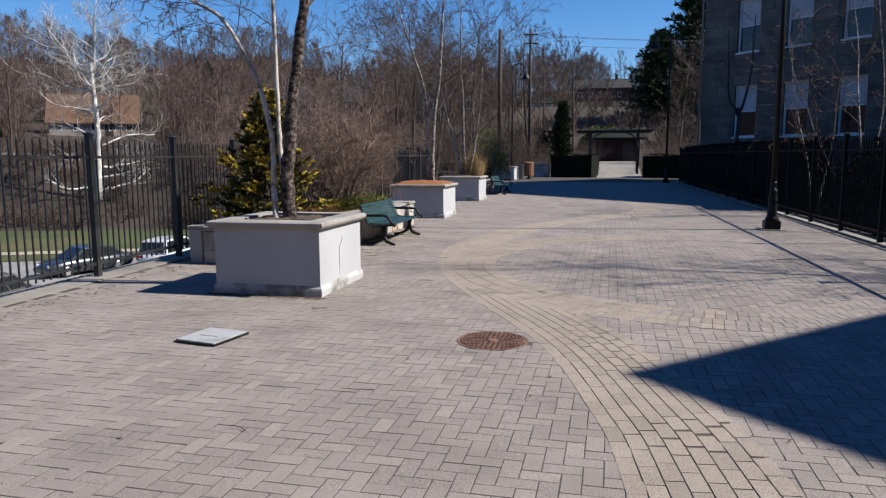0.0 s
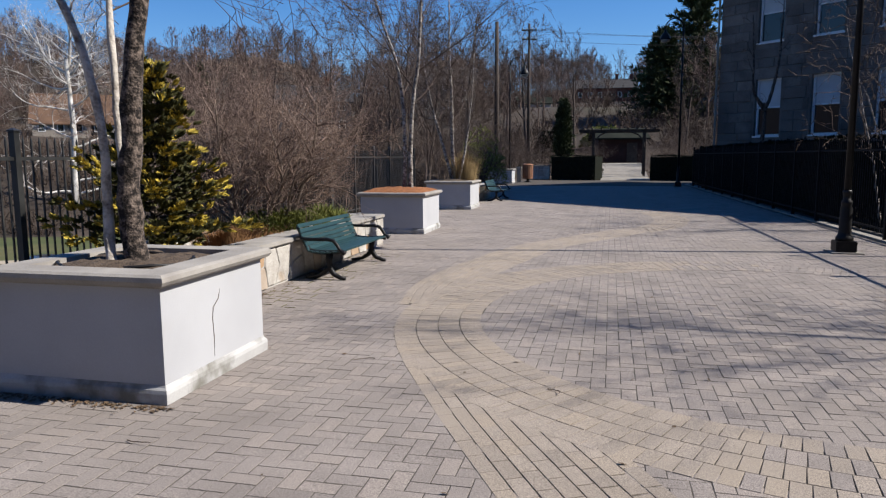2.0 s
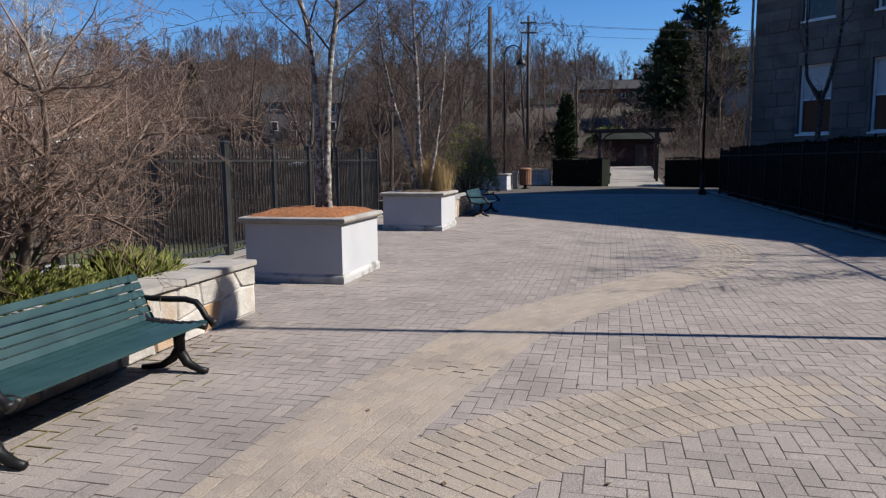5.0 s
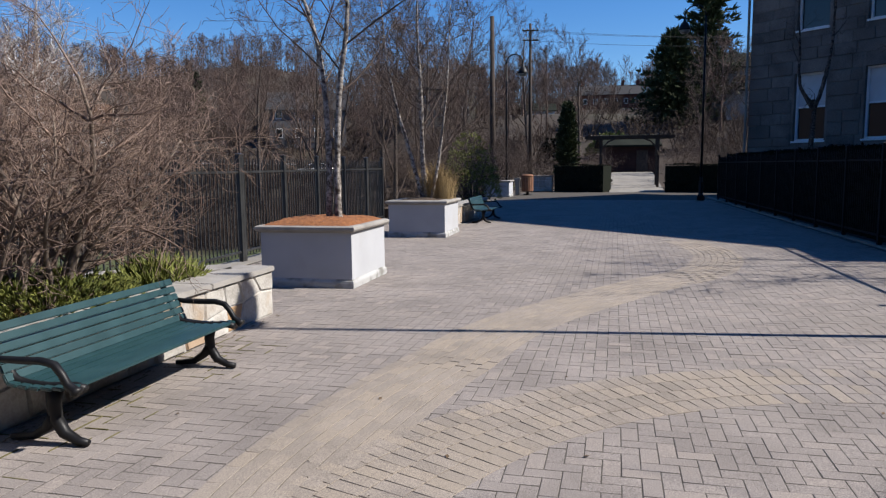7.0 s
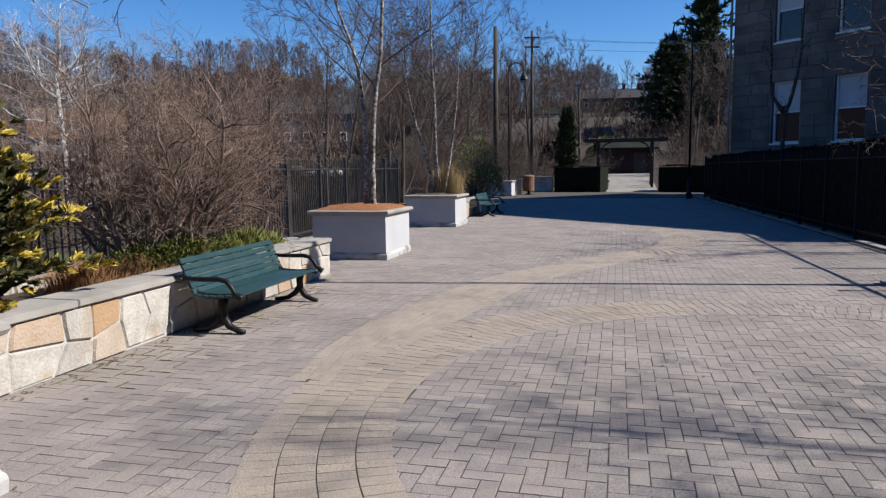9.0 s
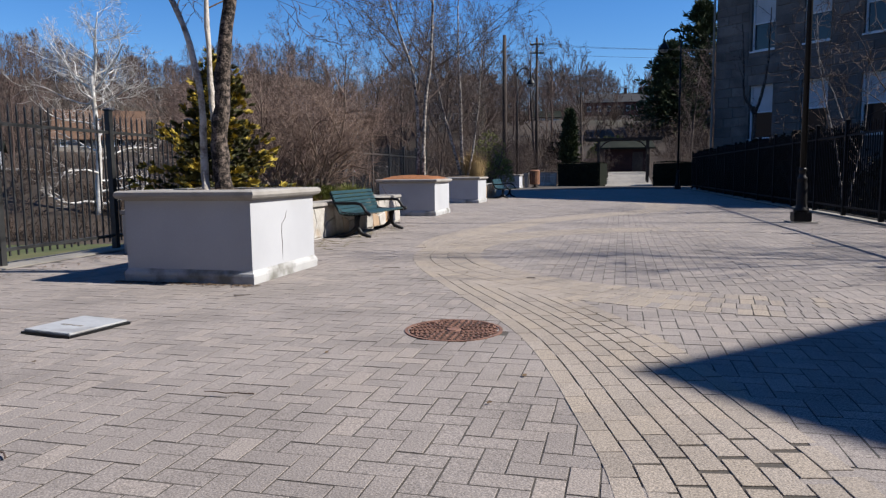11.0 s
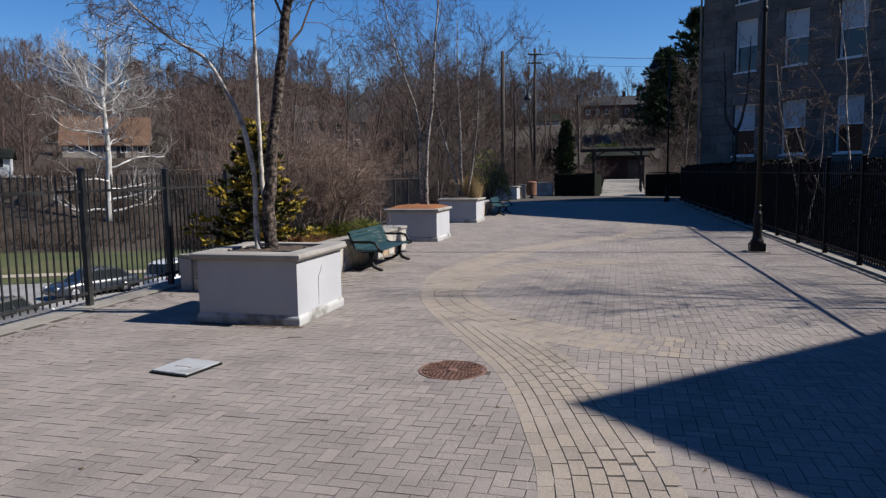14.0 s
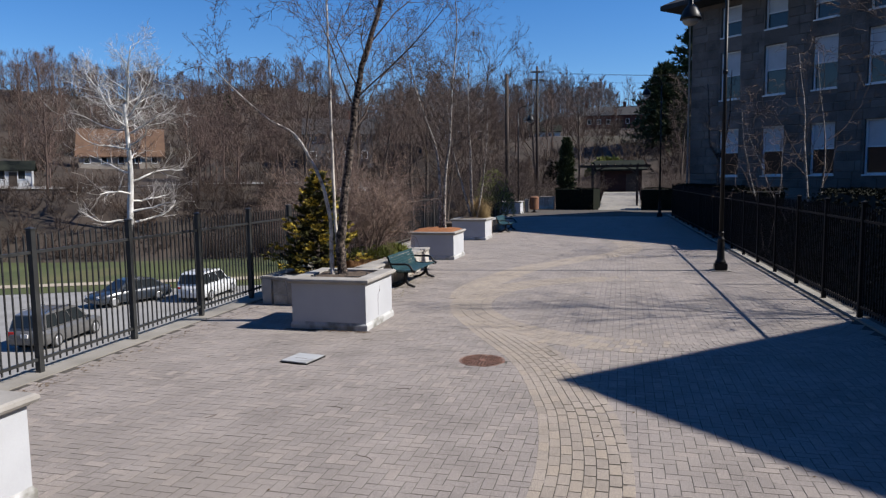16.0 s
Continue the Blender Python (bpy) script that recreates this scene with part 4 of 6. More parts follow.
C2 = Vector((0.13 + H2 * 0.991 / math.tan(SUN_EL), 5.17 + H2 * 0.134 / math.tan(SUN_EL), 0))
m2 = pose(C2.x, C2.y, 0, 0, 0, -45)
nb = thing("stone_building", "neighbouring grey stone building wing with a plain corner", "building", m2)
part("wall", Geo().box(0, 0, -0.3, 16, 16, H2 - 0.2), STONE, nb)
part("roof", Geo().box(-0.02, -0.02, H2 - 0.198, 16, 16, H2), ROOF, nb)


# unseen wing behind the walker, added to block sky light from the south
wing = thing("stone_building", "unseen plain stone wing added to block the southern sky", "building", pose(0, -11, 0))
part("wall", Geo().box(-14, -12, -5.2, 26, 0, 14.8), STONE, wing)
part("roof", Geo().box(-14.4, -12.4, 14.802, 26.4, 0.4, 15.1), ROOF, wing)


# ---- hedge ----
def hedge(name, a, b, thick, h, label, seed, density=120, leaf=(0.11, 0.03), slope=0.0):
    """A clipped hedge from a to b; slope: how far its left flank leans back at the top."""
    a, b = Vector((*a, 0)), Vector((*b, 0))
    d = b - a
    t = thing(name, label, "hedge", pose(a.x, a.y, 0, 0, 0, math.degrees(math.atan2(d.y, d.x))))
    rng = random.Random(seed)
    core, leaves = Geo(), Geo()
    L, y0, y1 = d.length, -thick / 2, thick / 2
    x0, x1, i = 0.05, L - 0.05, 0.08
    core.add([(x0, y0 + i, -0.12), (x1, y0 + i, -0.12), (x1, y1 - i, -0.12), (x0, y1 - i, -0.12), (x0, y0 + i, h - 0.1), (x1, y0 + i, h - 0.1), (x1, y1 - i - slope, h - 0.1), (x0, y1 - i - slope, h - 0.1)],
             [(0, 3, 2, 1), (4, 5, 6, 7), (0, 1, 5, 4), (1, 2, 6, 5), (2, 3, 7, 6), (3, 0, 4, 7)])
    for _ in range(int(L * density)):
        x = rng.uniform(0, L)
        z = rng.uniform(0.05, h)
        pick = rng.random()
        if pick < 0.35:
            y, z, n = rng.uniform(y0, y1 - slope), h - 0.08 + 0.06 * math.sin(x * 1.7) * math.sin(x * 0.6 + 1), (0, 0, 1)
        elif pick < 0.8 or not slope and pick < 0.675:
            y, n = (y1 - slope * z / h) - rng.uniform(0.0, 0.12), (0, 1, 0.4)
        else:
            y, n = y0 + rng.uniform(0.0, 0.12), (0, -1, 0.4)
        sprays(leaves, rng, (x, y, z), n, 5, leaf[0], leaf[1], 0.9)
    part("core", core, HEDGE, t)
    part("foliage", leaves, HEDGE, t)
    return t


# Stands in for the dark drop; its flank leans so the sun barely grazes it.
hedge("hedge", (fence_x(-4) + 2.0, -4), (fence_x(21.5) + 2.0, 21.5), 3.4, 2.0, "dark sloping hedge standing in for the black drop behind the iron fence", 81, 190, slope=2.22)
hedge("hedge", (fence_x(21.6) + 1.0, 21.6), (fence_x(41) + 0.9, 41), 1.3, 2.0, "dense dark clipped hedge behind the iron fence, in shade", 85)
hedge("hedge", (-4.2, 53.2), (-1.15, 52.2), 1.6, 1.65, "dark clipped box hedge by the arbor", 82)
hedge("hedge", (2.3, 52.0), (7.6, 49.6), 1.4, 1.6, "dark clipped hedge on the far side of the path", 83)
conifer("arborvitae", "narrow dark columnar arborvitae beside the arbor", 5.6, 0.85, PINE, 84, pose(-3.9, 57.0, 0), clumps=900, leaf=(0.3, 0.06), blades=9, ragged=0.15, power=0.45, droop=0.5, trunk_r=0.08)
RB2 = spec((6, 4, 3, 3), (0.45, 0.45, 0.45, 0.4), thin=0.005, start=(0.25, 0.2, 0.2, 0.1), wob=(0.13, 0.24, 0.28, 0.3, 0.3))
RB = spec((13, 7, 5, 3), (0.45, 0.45, 0.45, 0.4), thin=0.004, start=(0.3, 0.2, 0.2, 0.1))
bare_tree("young_tree", "tall bare tree behind the hedge, out of the shade", [((7.6, 10.5, -0.1), (-0.05, 0.02, 1), 7.4, 0.06, BARK_DARK, (-0.2, 0, 0)), ((7.75, 10.6, 1.2), (0.25, 0.1, 1), 5.2, 0.04)], RB, 91, BARK_DARK, TWIG)
bare_tree("young_tree", "slender bare birch behind the hedge before the stone building", [((6.7, 21.1, -0.1), (-0.1, 0.05, 1), 6.8, 0.045), ((6.9, 21.2, -0.1), (0.02, 0.0, 1), 6.4, 0.04), ((6.6, 21.0, -0.1), (-0.5, -0.1, 1), 5.0, 0.03)], RB2, 92, BARK_BIRCH, TWIG)
bare_tree("young_tree", "thin leaning bare birch close behind the iron fence", [((5.0, 19.4, -0.1), (-0.22, 0.0, 1), 4.6, 0.03), ((5.1, 19.45, -0.1), (0.02, 0.05, 1), 3.8, 0.025)], RB2, 95, BARK_BIRCH, TWIG)
led_tree("young_tree", "small forked bare tree close to the stone wall", [
    (BARK_DARK, 0.11, [(5.2, 32.6, -0.1), (5.18, 32.6, 1.6), (5.22, 32.6, 3.35), (5.12, 32.6, 3.5)]),
    (BARK_DARK, 0.07, [(5.2, 32.6, 3.25), (5.0, 32.6, 3.6), (4.78, 32.6, 4.1), (4.74, 32.6, 5.2), (4.65, 32.6, 6.8)]),
    (BARK_DARK, 0.07, [(5.22, 32.6, 3.25), (5.42, 32.6, 3.9), (5.62, 32.6, 5.0), (5.68, 32.6, 6.4), (5.7, 32.6, 7.4)])], spec((4, 4, 3), (0.3, 0.4, 0.4), start=(0.55, 0.2, 0.2)), 93, TWIG)

# ---- far woods ----
SYC = spec((15, 6, 5), (0.33, 0.5, 0.5), thin=0.013, start=(0.16, 0.35, 0.25, 0.2), angle=((62, 100), (25, 60), (30, 60), (30, 60)), wob=(0.05, 0.26, 0.34, 0.36, 0.35), up=(0.02, 0.05, 0.1, 0.08, 0.02), thick=(0.40, 0.55, 0.5, 0.6), shape=(0.25, 0.3, 0.2, 0.2), taper=(0.42, 0.3, 0.35, 0.5, 0.6), segs=(9, 8, 6, 4, 3), wood=1)
SYC["limbs"] = []
SYC_TWIG = surf("sycamore_twig", (0.17, 0.15, 0.135), (0.46, 0.43, 0.4), 0.6, 0.9)
SYC_TOP = spec((9, 7, 6), (0.5, 0.5, 0.5), thin=0.011, start=(0.12, 0.2, 0.2, 0.1), angle=((35, 75), (28, 60), (30, 60), (30, 60)), wob=(0.26, 0.38, 0.4, 0.35, 0.3), up=(0.05, 0.08, 0.06, 0.03, 0), thick=(0.55, 0.5, 0.5, 0.6), shape=(0.4, 0.3, 0.2, 0.2), taper=(0.2, 0.25, 0.35, 0.5, 0.6), segs=(8, 7, 5, 4, 3), wood=1)
sycamore = bare_tree("sycamore", "tall white-barked bare sycamore beyond the lawn", [((-50.3, 60.6, -5.0), (0.02, 0, 1), 15.8, 0.39)], SYC, 103, BARK_SYC, SYC_TWIG)
rng = random.Random(104)
tw = Geo()
for d0, l0, r0, z0 in (((0.05, 0, 1), 7.0, 0.17, 9.9), ((0.85, 0.1, 0.9), 7.4, 0.14, 9.2), ((-0.95, -0.2, 0.9), 7.6, 0.14, 9.4), ((1.0, 0.4, 0.35), 6.2, 0.12, 7.6), ((-1.0, 0.5, 0.3), 6.8, 0.12, 8.4)):
    st = Geo()
    SYC_TOP["limbs"] = []
    branch([st, tw], rng, Vector((-50.3 + 0.02 * (z0 + 5), 60.6, z0)), Vector(d0), l0, r0, 0, SYC_TOP)
    part("limb", st, BARK_SYC, sycamore, smooth=True)
    for g in SYC_TOP["limbs"]:
        part("limb", g, BARK_SYC, sycamore, smooth=True)
part("upper_crown", tw, SYC_TWIG, sycamore, smooth=True)
def sliver(v, f, rng, p, d, length, width):
    """A fine tapering twig."""
    side = d.orthogonal().normalized()
    side.rotate(Matrix.Rotation(rng.random() * 6.28, 3, d))
    k = len(v)
    v.extend((p - side * width, p + side * width, p + d * length))
    f.append((k, k + 1, k + 2))


def split(geo):
    """The faces of a Geo as triangles."""
    return [t for q in geo.f for t in ([q] if len(q) == 3 else [(q[0], q[i], q[i + 1]) for i in range(1, len(q) - 1)])]


def forest_tree(rng, height, girth, limbs, subs, twigs, wide=0.30):
    """A far leafless tree with a rounded crown of fine twigs: its points and triangles."""
    g, v, f = Geo(), [], []
    lean = jitter(rng, 0.06)
    axis = [Vector((0, 0, -0.6)) + (Vector((0, 0, 1)) + lean) * (height * 0.86 + 0.6) * i / 6 + jitter(rng, 0.12) * (i > 0) for i in range(7)]
    g.tube(axis, [girth * (1 - 0.13 * i) for i in range(7)], 5, cap=False)
    for k in range(limbs):
        h = 0.26 + 0.72 * (k + rng.random()) / limbs
        u = h * 6
        i = min(5, int(u))
        p = axis[i].lerp(axis[i + 1], u - i)
        reach = height * wide * (0.35 + 0.65 * math.sin(math.pi * min(1.0, (h - 0.10) / 0.85))) * rng.uniform(0.7, 1.15)
        a = k * 2.4 + rng.random()
        rise = 0.55 + 1.5 * h
        d = Vector((math.cos(a), math.sin(a), rise * 0.7)).normalized()
        pts = [p]
        for j in range(4):
            d = (d + jitter(rng, 0.16) + Vector((0, 0, 0.10))).normalized()
            pts.append(pts[-1] + d * reach / 4)
        g.tube(pts, [girth * 0.36 * (1 - h * 0.5), girth * 0.22, 0.045, 0.03, 0.018], 3, cap=False)
        for j in range(subs):
            w = 0.2 + 0.8 * (j + rng.random()) / subs
            q = min(3, int(w * 4))
            c = pts[q].lerp(pts[q + 1], w * 4 - q)
            e = ((pts[q + 1] - pts[q]).normalized() + jitter(rng, 0.85) + Vector((0, 0, 0.25))).normalized()
            l = reach * rng.uniform(0.28, 0.5)
            sliver(v, f, rng, c, e, l, 0.03)
            for m in range(twigs):
                o = (e + jitter(rng, 0.75) + Vector((0, 0, 0.15))).normalized()
                sliver(v, f, rng, c + e * l * (0.15 + 0.85 * (m + rng.random()) / twigs), o, rng.uniform(0.5, 1.3), 0.019)
    n = len(g.v)
    return np.array([tuple(p) for p in g.v] + [tuple(p) for p in v]), np.array(split(g) + [tuple(i + n for i in t) for t in f])


def thicket(rng, stems, height):
    """A clump of far brush: its points and triangles."""
    g, v, f = Geo(), [], []
    for j in range(stems):
        a = j * 2.4
        p = Vector((0.7 * math.cos(a) * rng.random(), 0.7 * math.sin(a) * rng.random(), -0.3))
        d = Vector((0.9 * math.cos(a) * rng.random(), 0.9 * math.sin(a) * rng.random(), 1)).normalized()
        l = height * rng.uniform(0.55, 1.1)
        pts = [p]
        for _ in range(3):
            d = (d + jitter(rng, 0.25)).normalized()
            pts.append(pts[-1] + d * l / 3)
        g.tube(pts, [0.035, 0.028, 0.02, 0.01], 3, cap=False)
        for m in range(26):
            w = 0.15 + 0.85 * (m + rng.random()) / 26
            i = min(2, int(w * 3))
            sliver(v, f, rng, pts[i].lerp(pts[i + 1], w * 3 - i), ((pts[i + 1] - pts[i]).normalized() + jitter(rng, 0.9)).normalized(), l * rng.uniform(0.12, 0.34), 0.016)
    n = len(g.v)
    return np.array([tuple(p) for p in g.v] + [tuple(p) for p in v]), np.array(split(g) + [tuple(i + n for i in t) for t in f])


kinds = [forest_tree(random.Random(200 + i), 13.5 + 1.6 * (i % 3), 0.2, 17, 8, 9, 0.26 + 0.03 * (i % 4)) for i in range(8)]


def clear_view(x, y):
    """True where trees stand in the open gardens before the houses on the hill."""
    for hx, hy, half in ((-84.0, 102.0, 7.0), (-100.0, 92.0, 4.0), (-2.6, 196.0, 9.0), (-17.6, 165.0, 4.5)):
        d = math.hypot(hx, hy)
        along, off = (x * hx + y * hy) / d, (x * hy - y * hx) / d
        if abs(off) < half and 66 < along < d + 6:
            return True
    return False


def woods(name, places, label, material):
    """Many leafless plants as one mass."""
    rng = random.Random(7)
    v, f, off = [], [], 0
    for x, y, s in places:
        pv, pf = kinds[rng.randrange(len(kinds))]
        a = rng.random() * 6.28
        c, sn, up = math.cos(a) * s, math.sin(a) * s, s * rng.uniform(0.9, 1.12)
        v.append(np.stack([pv[:, 0] * c - pv[:, 1] * sn + x, pv[:, 0] * sn + pv[:, 1] * c + y, pv[:, 2] * up + land(x, y)], 1))
        f.append(pf + off)
        off += len(pv)
    v, f = np.concatenate(v).astype(np.float32), np.concatenate(f).astype(np.int32)
    me = bpy.data.meshes.new(name)
    me.vertices.add(len(v)), me.loops.add(3 * len(f)), me.polygons.add(len(f))
    me.vertices.foreach_set("co", v.ravel())
    me.loops.foreach_set("vertex_index", f.ravel())
    me.polygons.foreach_set("loop_start", np.arange(len(f), dtype=np.int32) * 3)
    me.update(calc_edges=True)
    me.materials.append(material)
    return tagged(new(name, me), label, "woods", kind="stuff")


rng = random.Random(300)
places = []
while len(places) < 620:
    a = radians(rng.uniform(-24, 68))
    d = 92 + 190 * rng.random() ** 1.2
    x, y = -math.sin(a) * d, math.cos(a) * d
    if y > 66 and not (abs(x - 1) < 9 and y < 150) and not (clear_view(x, y) and rng.random() < 0.62):
        places.append((x, y, rng.uniform(0.5, 0.85)))
for k in range(460):
    a = radians(-24 + 92 * (k + rng.random()) / 460)
    d = rng.uniform(205, 285)
    if not (abs(-math.sin(a) * d - 1) < 4):
        places.append((-math.sin(a) * d, math.cos(a) * d, rng.uniform(0.5, 0.78) * (1.35 if -0.5 < a < 0.2 else 1.0)))
woods("far_woods", places, "leafless brown deciduous woods on the hillside", WOODS)

# brush under the trees
kinds = [thicket(random.Random(400 + i), 11, 3.4) for i in range(7)]
rng = random.Random(310)
near_brush, far_brush = [], []
while len(near_brush) < 1000:
    a = radians(rng.uniform(2, 62))
    d = rng.uniform(58, 100)
    x, y = -math.sin(a) * d, math.cos(a) * d
    s_away = -0.423 * x + 0.906 * y
    if x < -10 and 64 < s_away < 96 and not (clear_view(x, y) and rng.random() < 0.6):
        near_brush.append((x, y, rng.uniform(0.4, 0.9)))
while len(far_brush) < 1700:
    a = radians(rng.uniform(-22, 66))
    d = 84 + 190 * rng.random() ** 1.2
    x, y = -math.sin(a) * d, math.cos(a) * d
    if (-0.423 * x + 0.906 * y > 103 or x > -11) and not (abs(x - 1) < 9 and y < 86) and not (clear_view(x, y) and rng.random() < 0.6):
        far_brush.append((x, y, rng.uniform(0.7, 1.5)))
woods("bank_brush", near_brush, "tangled bare brush on the bank below the road", BRUSHWOOD)
woods("hill_brush", far_brush, "bare undergrowth between the trees on the hill", BRUSHWOOD)

# ---- nearer trees behind the fence ----
MID = spec((12, 7, 5, 4), (0.46, 0.45, 0.45, 0.45), thin=0.010, angle=((25, 50), (20, 45), (20, 45), (20, 50)), wob=(0.07, 0.1, 0.14, 0.16, 0.2), up=(0.03, 0.07, 0.06, 0.04, 0), start=(0.25, 0.2, 0.15, 0.1), segs=(7, 5, 4, 3, 2), sides=(7, 5, 3, 3, 3))
for i, (x, y, h, r) in enumerate(((-13.5, 52, 15, 0.2), (-17, 60, 17, 0.24), (-21, 56, 15, 0.2), (-11.5, 64, 13, 0.18), (-27, 68, 17, 0.25), (-35, 72, 16, 0.24), (-15, 74, 16, 0.22), (-24, 78, 17, 0.25), (-9.5, 82, 14, 0.2),
                                  (-4.5, 84, 12, 0.18), (6.8, 78, 11, 0.16), (9.5, 70, 9, 0.14))):
    bare_tree("hardwood_tree", "tall leafless grey-brown hardwood tree beyond the fence", [((0, 0, -0.3), (random.Random(i).uniform(-0.08, 0.08), 0, 1), h, r)], MID, 500 + i, BARK_DARK, TWIG, "trees behind the fence", pose(x, y, land(x, y)))
for i, (x, y, h) in enumerate(((-5.6, 58, 3.2), (-1.9, 62, 3.0), (3.6, 60, 3.4), (5.4, 57, 3.6), (-7.8, 55, 3.4), (6.6, 64, 4.0))):
    rng = random.Random(80 + i)
    st = [((0.2 * math.cos(k * 2.4), 0.2 * math.sin(k * 2.4), 0), (0.7 * math.cos(k * 2.4) * rng.random(), 0.7 * math.sin(k * 2.4) * rng.random(), 1), rng.uniform(0.6, 0.95) * h, 0.03) for k in range(8)]
    bare_tree("bare_shrub", "tall leafless shrub near the arbor", st, SHRUB, 90 + i, TWIG, TWIG, "arbor shrubs", pose(x, y, land(x, y) + 0.05))
conifer("pine", "tall dark ragged white pine on the rise", 17.5, 6.0, PINE, 601, pose(11.2, 112, land(11.2, 112) - 0.3), clumps=900, leaf=(1.1, 0.13), blades=9, ragged=0.7, power=0.55, bare=0.16, trunk_r=0.35)
conifer("pine", "dense dark hemlock beside the pine", 12.5, 5.4, PINE, 602, pose(6.6, 108, land(6.6, 108) - 0.3), clumps=1400, leaf=(0.9, 0.12), blades=9, ragged=0.5, power=0.6, bare=0.05, trunk_r=0.3)
conifer("pine", "small dark evergreen among the bare woods", 9, 2.6, PINE, 603, pose(-92, 150, land(-92, 150)), clumps=420, leaf=(0.9, 0.15), blades=8, trunk_r=0.25)
low_shrub("yew_mound", "rounded green-gold evergreen mound before the brick house", 2.6, 1.6, 2.6, JUNIPER, 604, pose(-1.2, 88, land(-1.2, 88)), n=420, leaf=(0.5, 0.09))
low_shrub("evergreen_mound", "small dark round evergreen by the white garage", 1.5, 1.5, 2.8, HEDGE, 605, pose(-7.2, 84, land(-7.2, 84)), n=300, leaf=(0.4, 0.08))
grass_clump("dry_grass", "straw ornamental grass beside the arbor", 700, 1.3, 0.6, STRAW, 606, pose(3.3, 54.6, 0.02))

# ---- far end of the terrace ----
TIMBER = surf("dark_timber", (0.02, 0.016, 0.013), (0.06, 0.045, 0.035), 6.0, 0.85, 0.3, 40)
arbor = thing("arbor", "dark timber arbor over the path, with bare vines", "arbor", pose(0.1, 55.6, 0.1))
for x in (-1.75, 1.75):
    for y in (-0.9, 0.9):
        part("post", Geo().box(x - 0.08, y - 0.08, 0, x + 0.08, y + 0.08, 3.15), TIMBER, arbor, bevel=0.01)
    part("brace", Geo().tube([(x, -0.98, 2.1), (x - math.copysign(0.12, x), -0.98, 2.6), (x - math.copysign(0.45, x), -0.98, 2.95), (x - math.copysign(0.9, x), -0.98, 3.14)], 0.05, 6), TIMBER, arbor)
for y in (-0.95, 0.95):
    part("beam", Geo().box(-2.75, y - 0.06, 3.15, 2.75, y + 0.06, 3.33), TIMBER, arbor, bevel=0.01)
for i in range(9):
    x = -2.4 + 0.6 * i
    part("rafter", Geo().box(x - 0.04, -1.35, 3.335, x + 0.04, 1.35, 3.43), TIMBER, arbor)
BRICK = surf("red_brick", (0.066, 0.023, 0.017), (0.158, 0.059, 0.04), 1.5, 0.9, 0.3, 20)
SIDING = surf("white_siding", (0.363, 0.37, 0.376), (0.475, 0.475, 0.475), 0.6, 0.7, 0.1, 10)
TANROOF = surf("tan_roof", (0.073, 0.041, 0.026), (0.132, 0.076, 0.046), 0.8, 0.9, 0.3, 8)
GREYROOF = surf("grey_roof", (0.009, 0.011, 0.009), (0.022, 0.025, 0.019), 0.8, 0.95, 0.3, 8, spec=0.1)


def small_house(x, y, turn, w, d, h, rise, walls, roofing, label, cols=3, rows=1, chimneys=(), door=True, sink=0.6, base=None):
    """A gabled house: walls, roof, windows, door and chimneys. Its long side runs along its own x."""
    t = thing("house", label, "house", pose(x, y, (land(x, y) if base is None else base) - 0.2, 0, 0, turn))
    q = Geo().add([(-w / 2, -d / 2, -sink), (w / 2, -d / 2, -sink), (w / 2, d / 2, -sink), (-w / 2, d / 2, -sink), (-w / 2, -d / 2, h), (w / 2, -d / 2, h), (w / 2, d / 2, h), (-w / 2, d / 2, h), (-w / 2, 0, h + rise), (w / 2, 0, h + rise)],
                  [(0, 1, 5, 4), (2, 3, 7, 6), (1, 2, 6, 9, 5), (3, 0, 4, 8, 7), (4, 5, 9, 8), (6, 7, 8, 9), (3, 2, 1, 0)])
    part("wall", q, walls, t)
    r = Geo()
    o, th = 0.45, 0.16
    k = rise / (d / 2)
    for sd in (-1, 1):
        r.add([(-w / 2 - o, sd * (d / 2 + o), h - k * o + 0.05), (w / 2 + o, sd * (d / 2 + o), h - k * o + 0.05), (w / 2 + o, 0, h + rise + 0.05), (-w / 2 - o, 0, h + rise + 0.05),
               (-w / 2 - o, sd * (d / 2 + o), h - k * o + 0.05 + th), (w / 2 + o, sd * (d / 2 + o), h - k * o + 0.05 + th), (w / 2 + o, 0, h + rise + 0.05 + th), (-w / 2 - o, 0, h + rise + 0.05 + th)],
              [(0, 1, 2, 3), (4, 7, 6, 5), (0, 4, 5, 1), (1, 5, 6, 2), (3, 2, 6, 7), (0, 3, 7, 4)])
    part("roof", r, roofing, t)
    for i in range(cols):
        for j in range(rows):
            cx, z = -w / 2 + w * (i + 0.5) / cols, 0.9 + j * 2.7
            win = part("window", Geo().box(cx - 0.5, -d / 2 - 0.06, z, cx + 0.5, -d / 2 - 0.004, z + 1.35), WINFRAME, t)
            part("pane", Geo().box(cx - 0.4, -d / 2 - 0.07, z + 0.1, cx + 0.4, -d / 2 - 0.064, z + 1.25), glassy, win)
    if door:
        part("door", Geo().box(w * 0.12, -d / 2 - 0.05, -0.2, w * 0.12 + 0.95, -d / 2 - 0.004, 1.9), TIMBER, t)
    for cx in chimneys:
        part("chimney", Geo().box(cx - 0.4, -0.35, h + rise * 0.5, cx + 0.4, 0.35, h + rise + 1.3).box(cx - 0.46, -0.41, h + rise + 1.3, cx + 0.46, 0.41, h + rise + 1.42), BRICK, t)
    return t


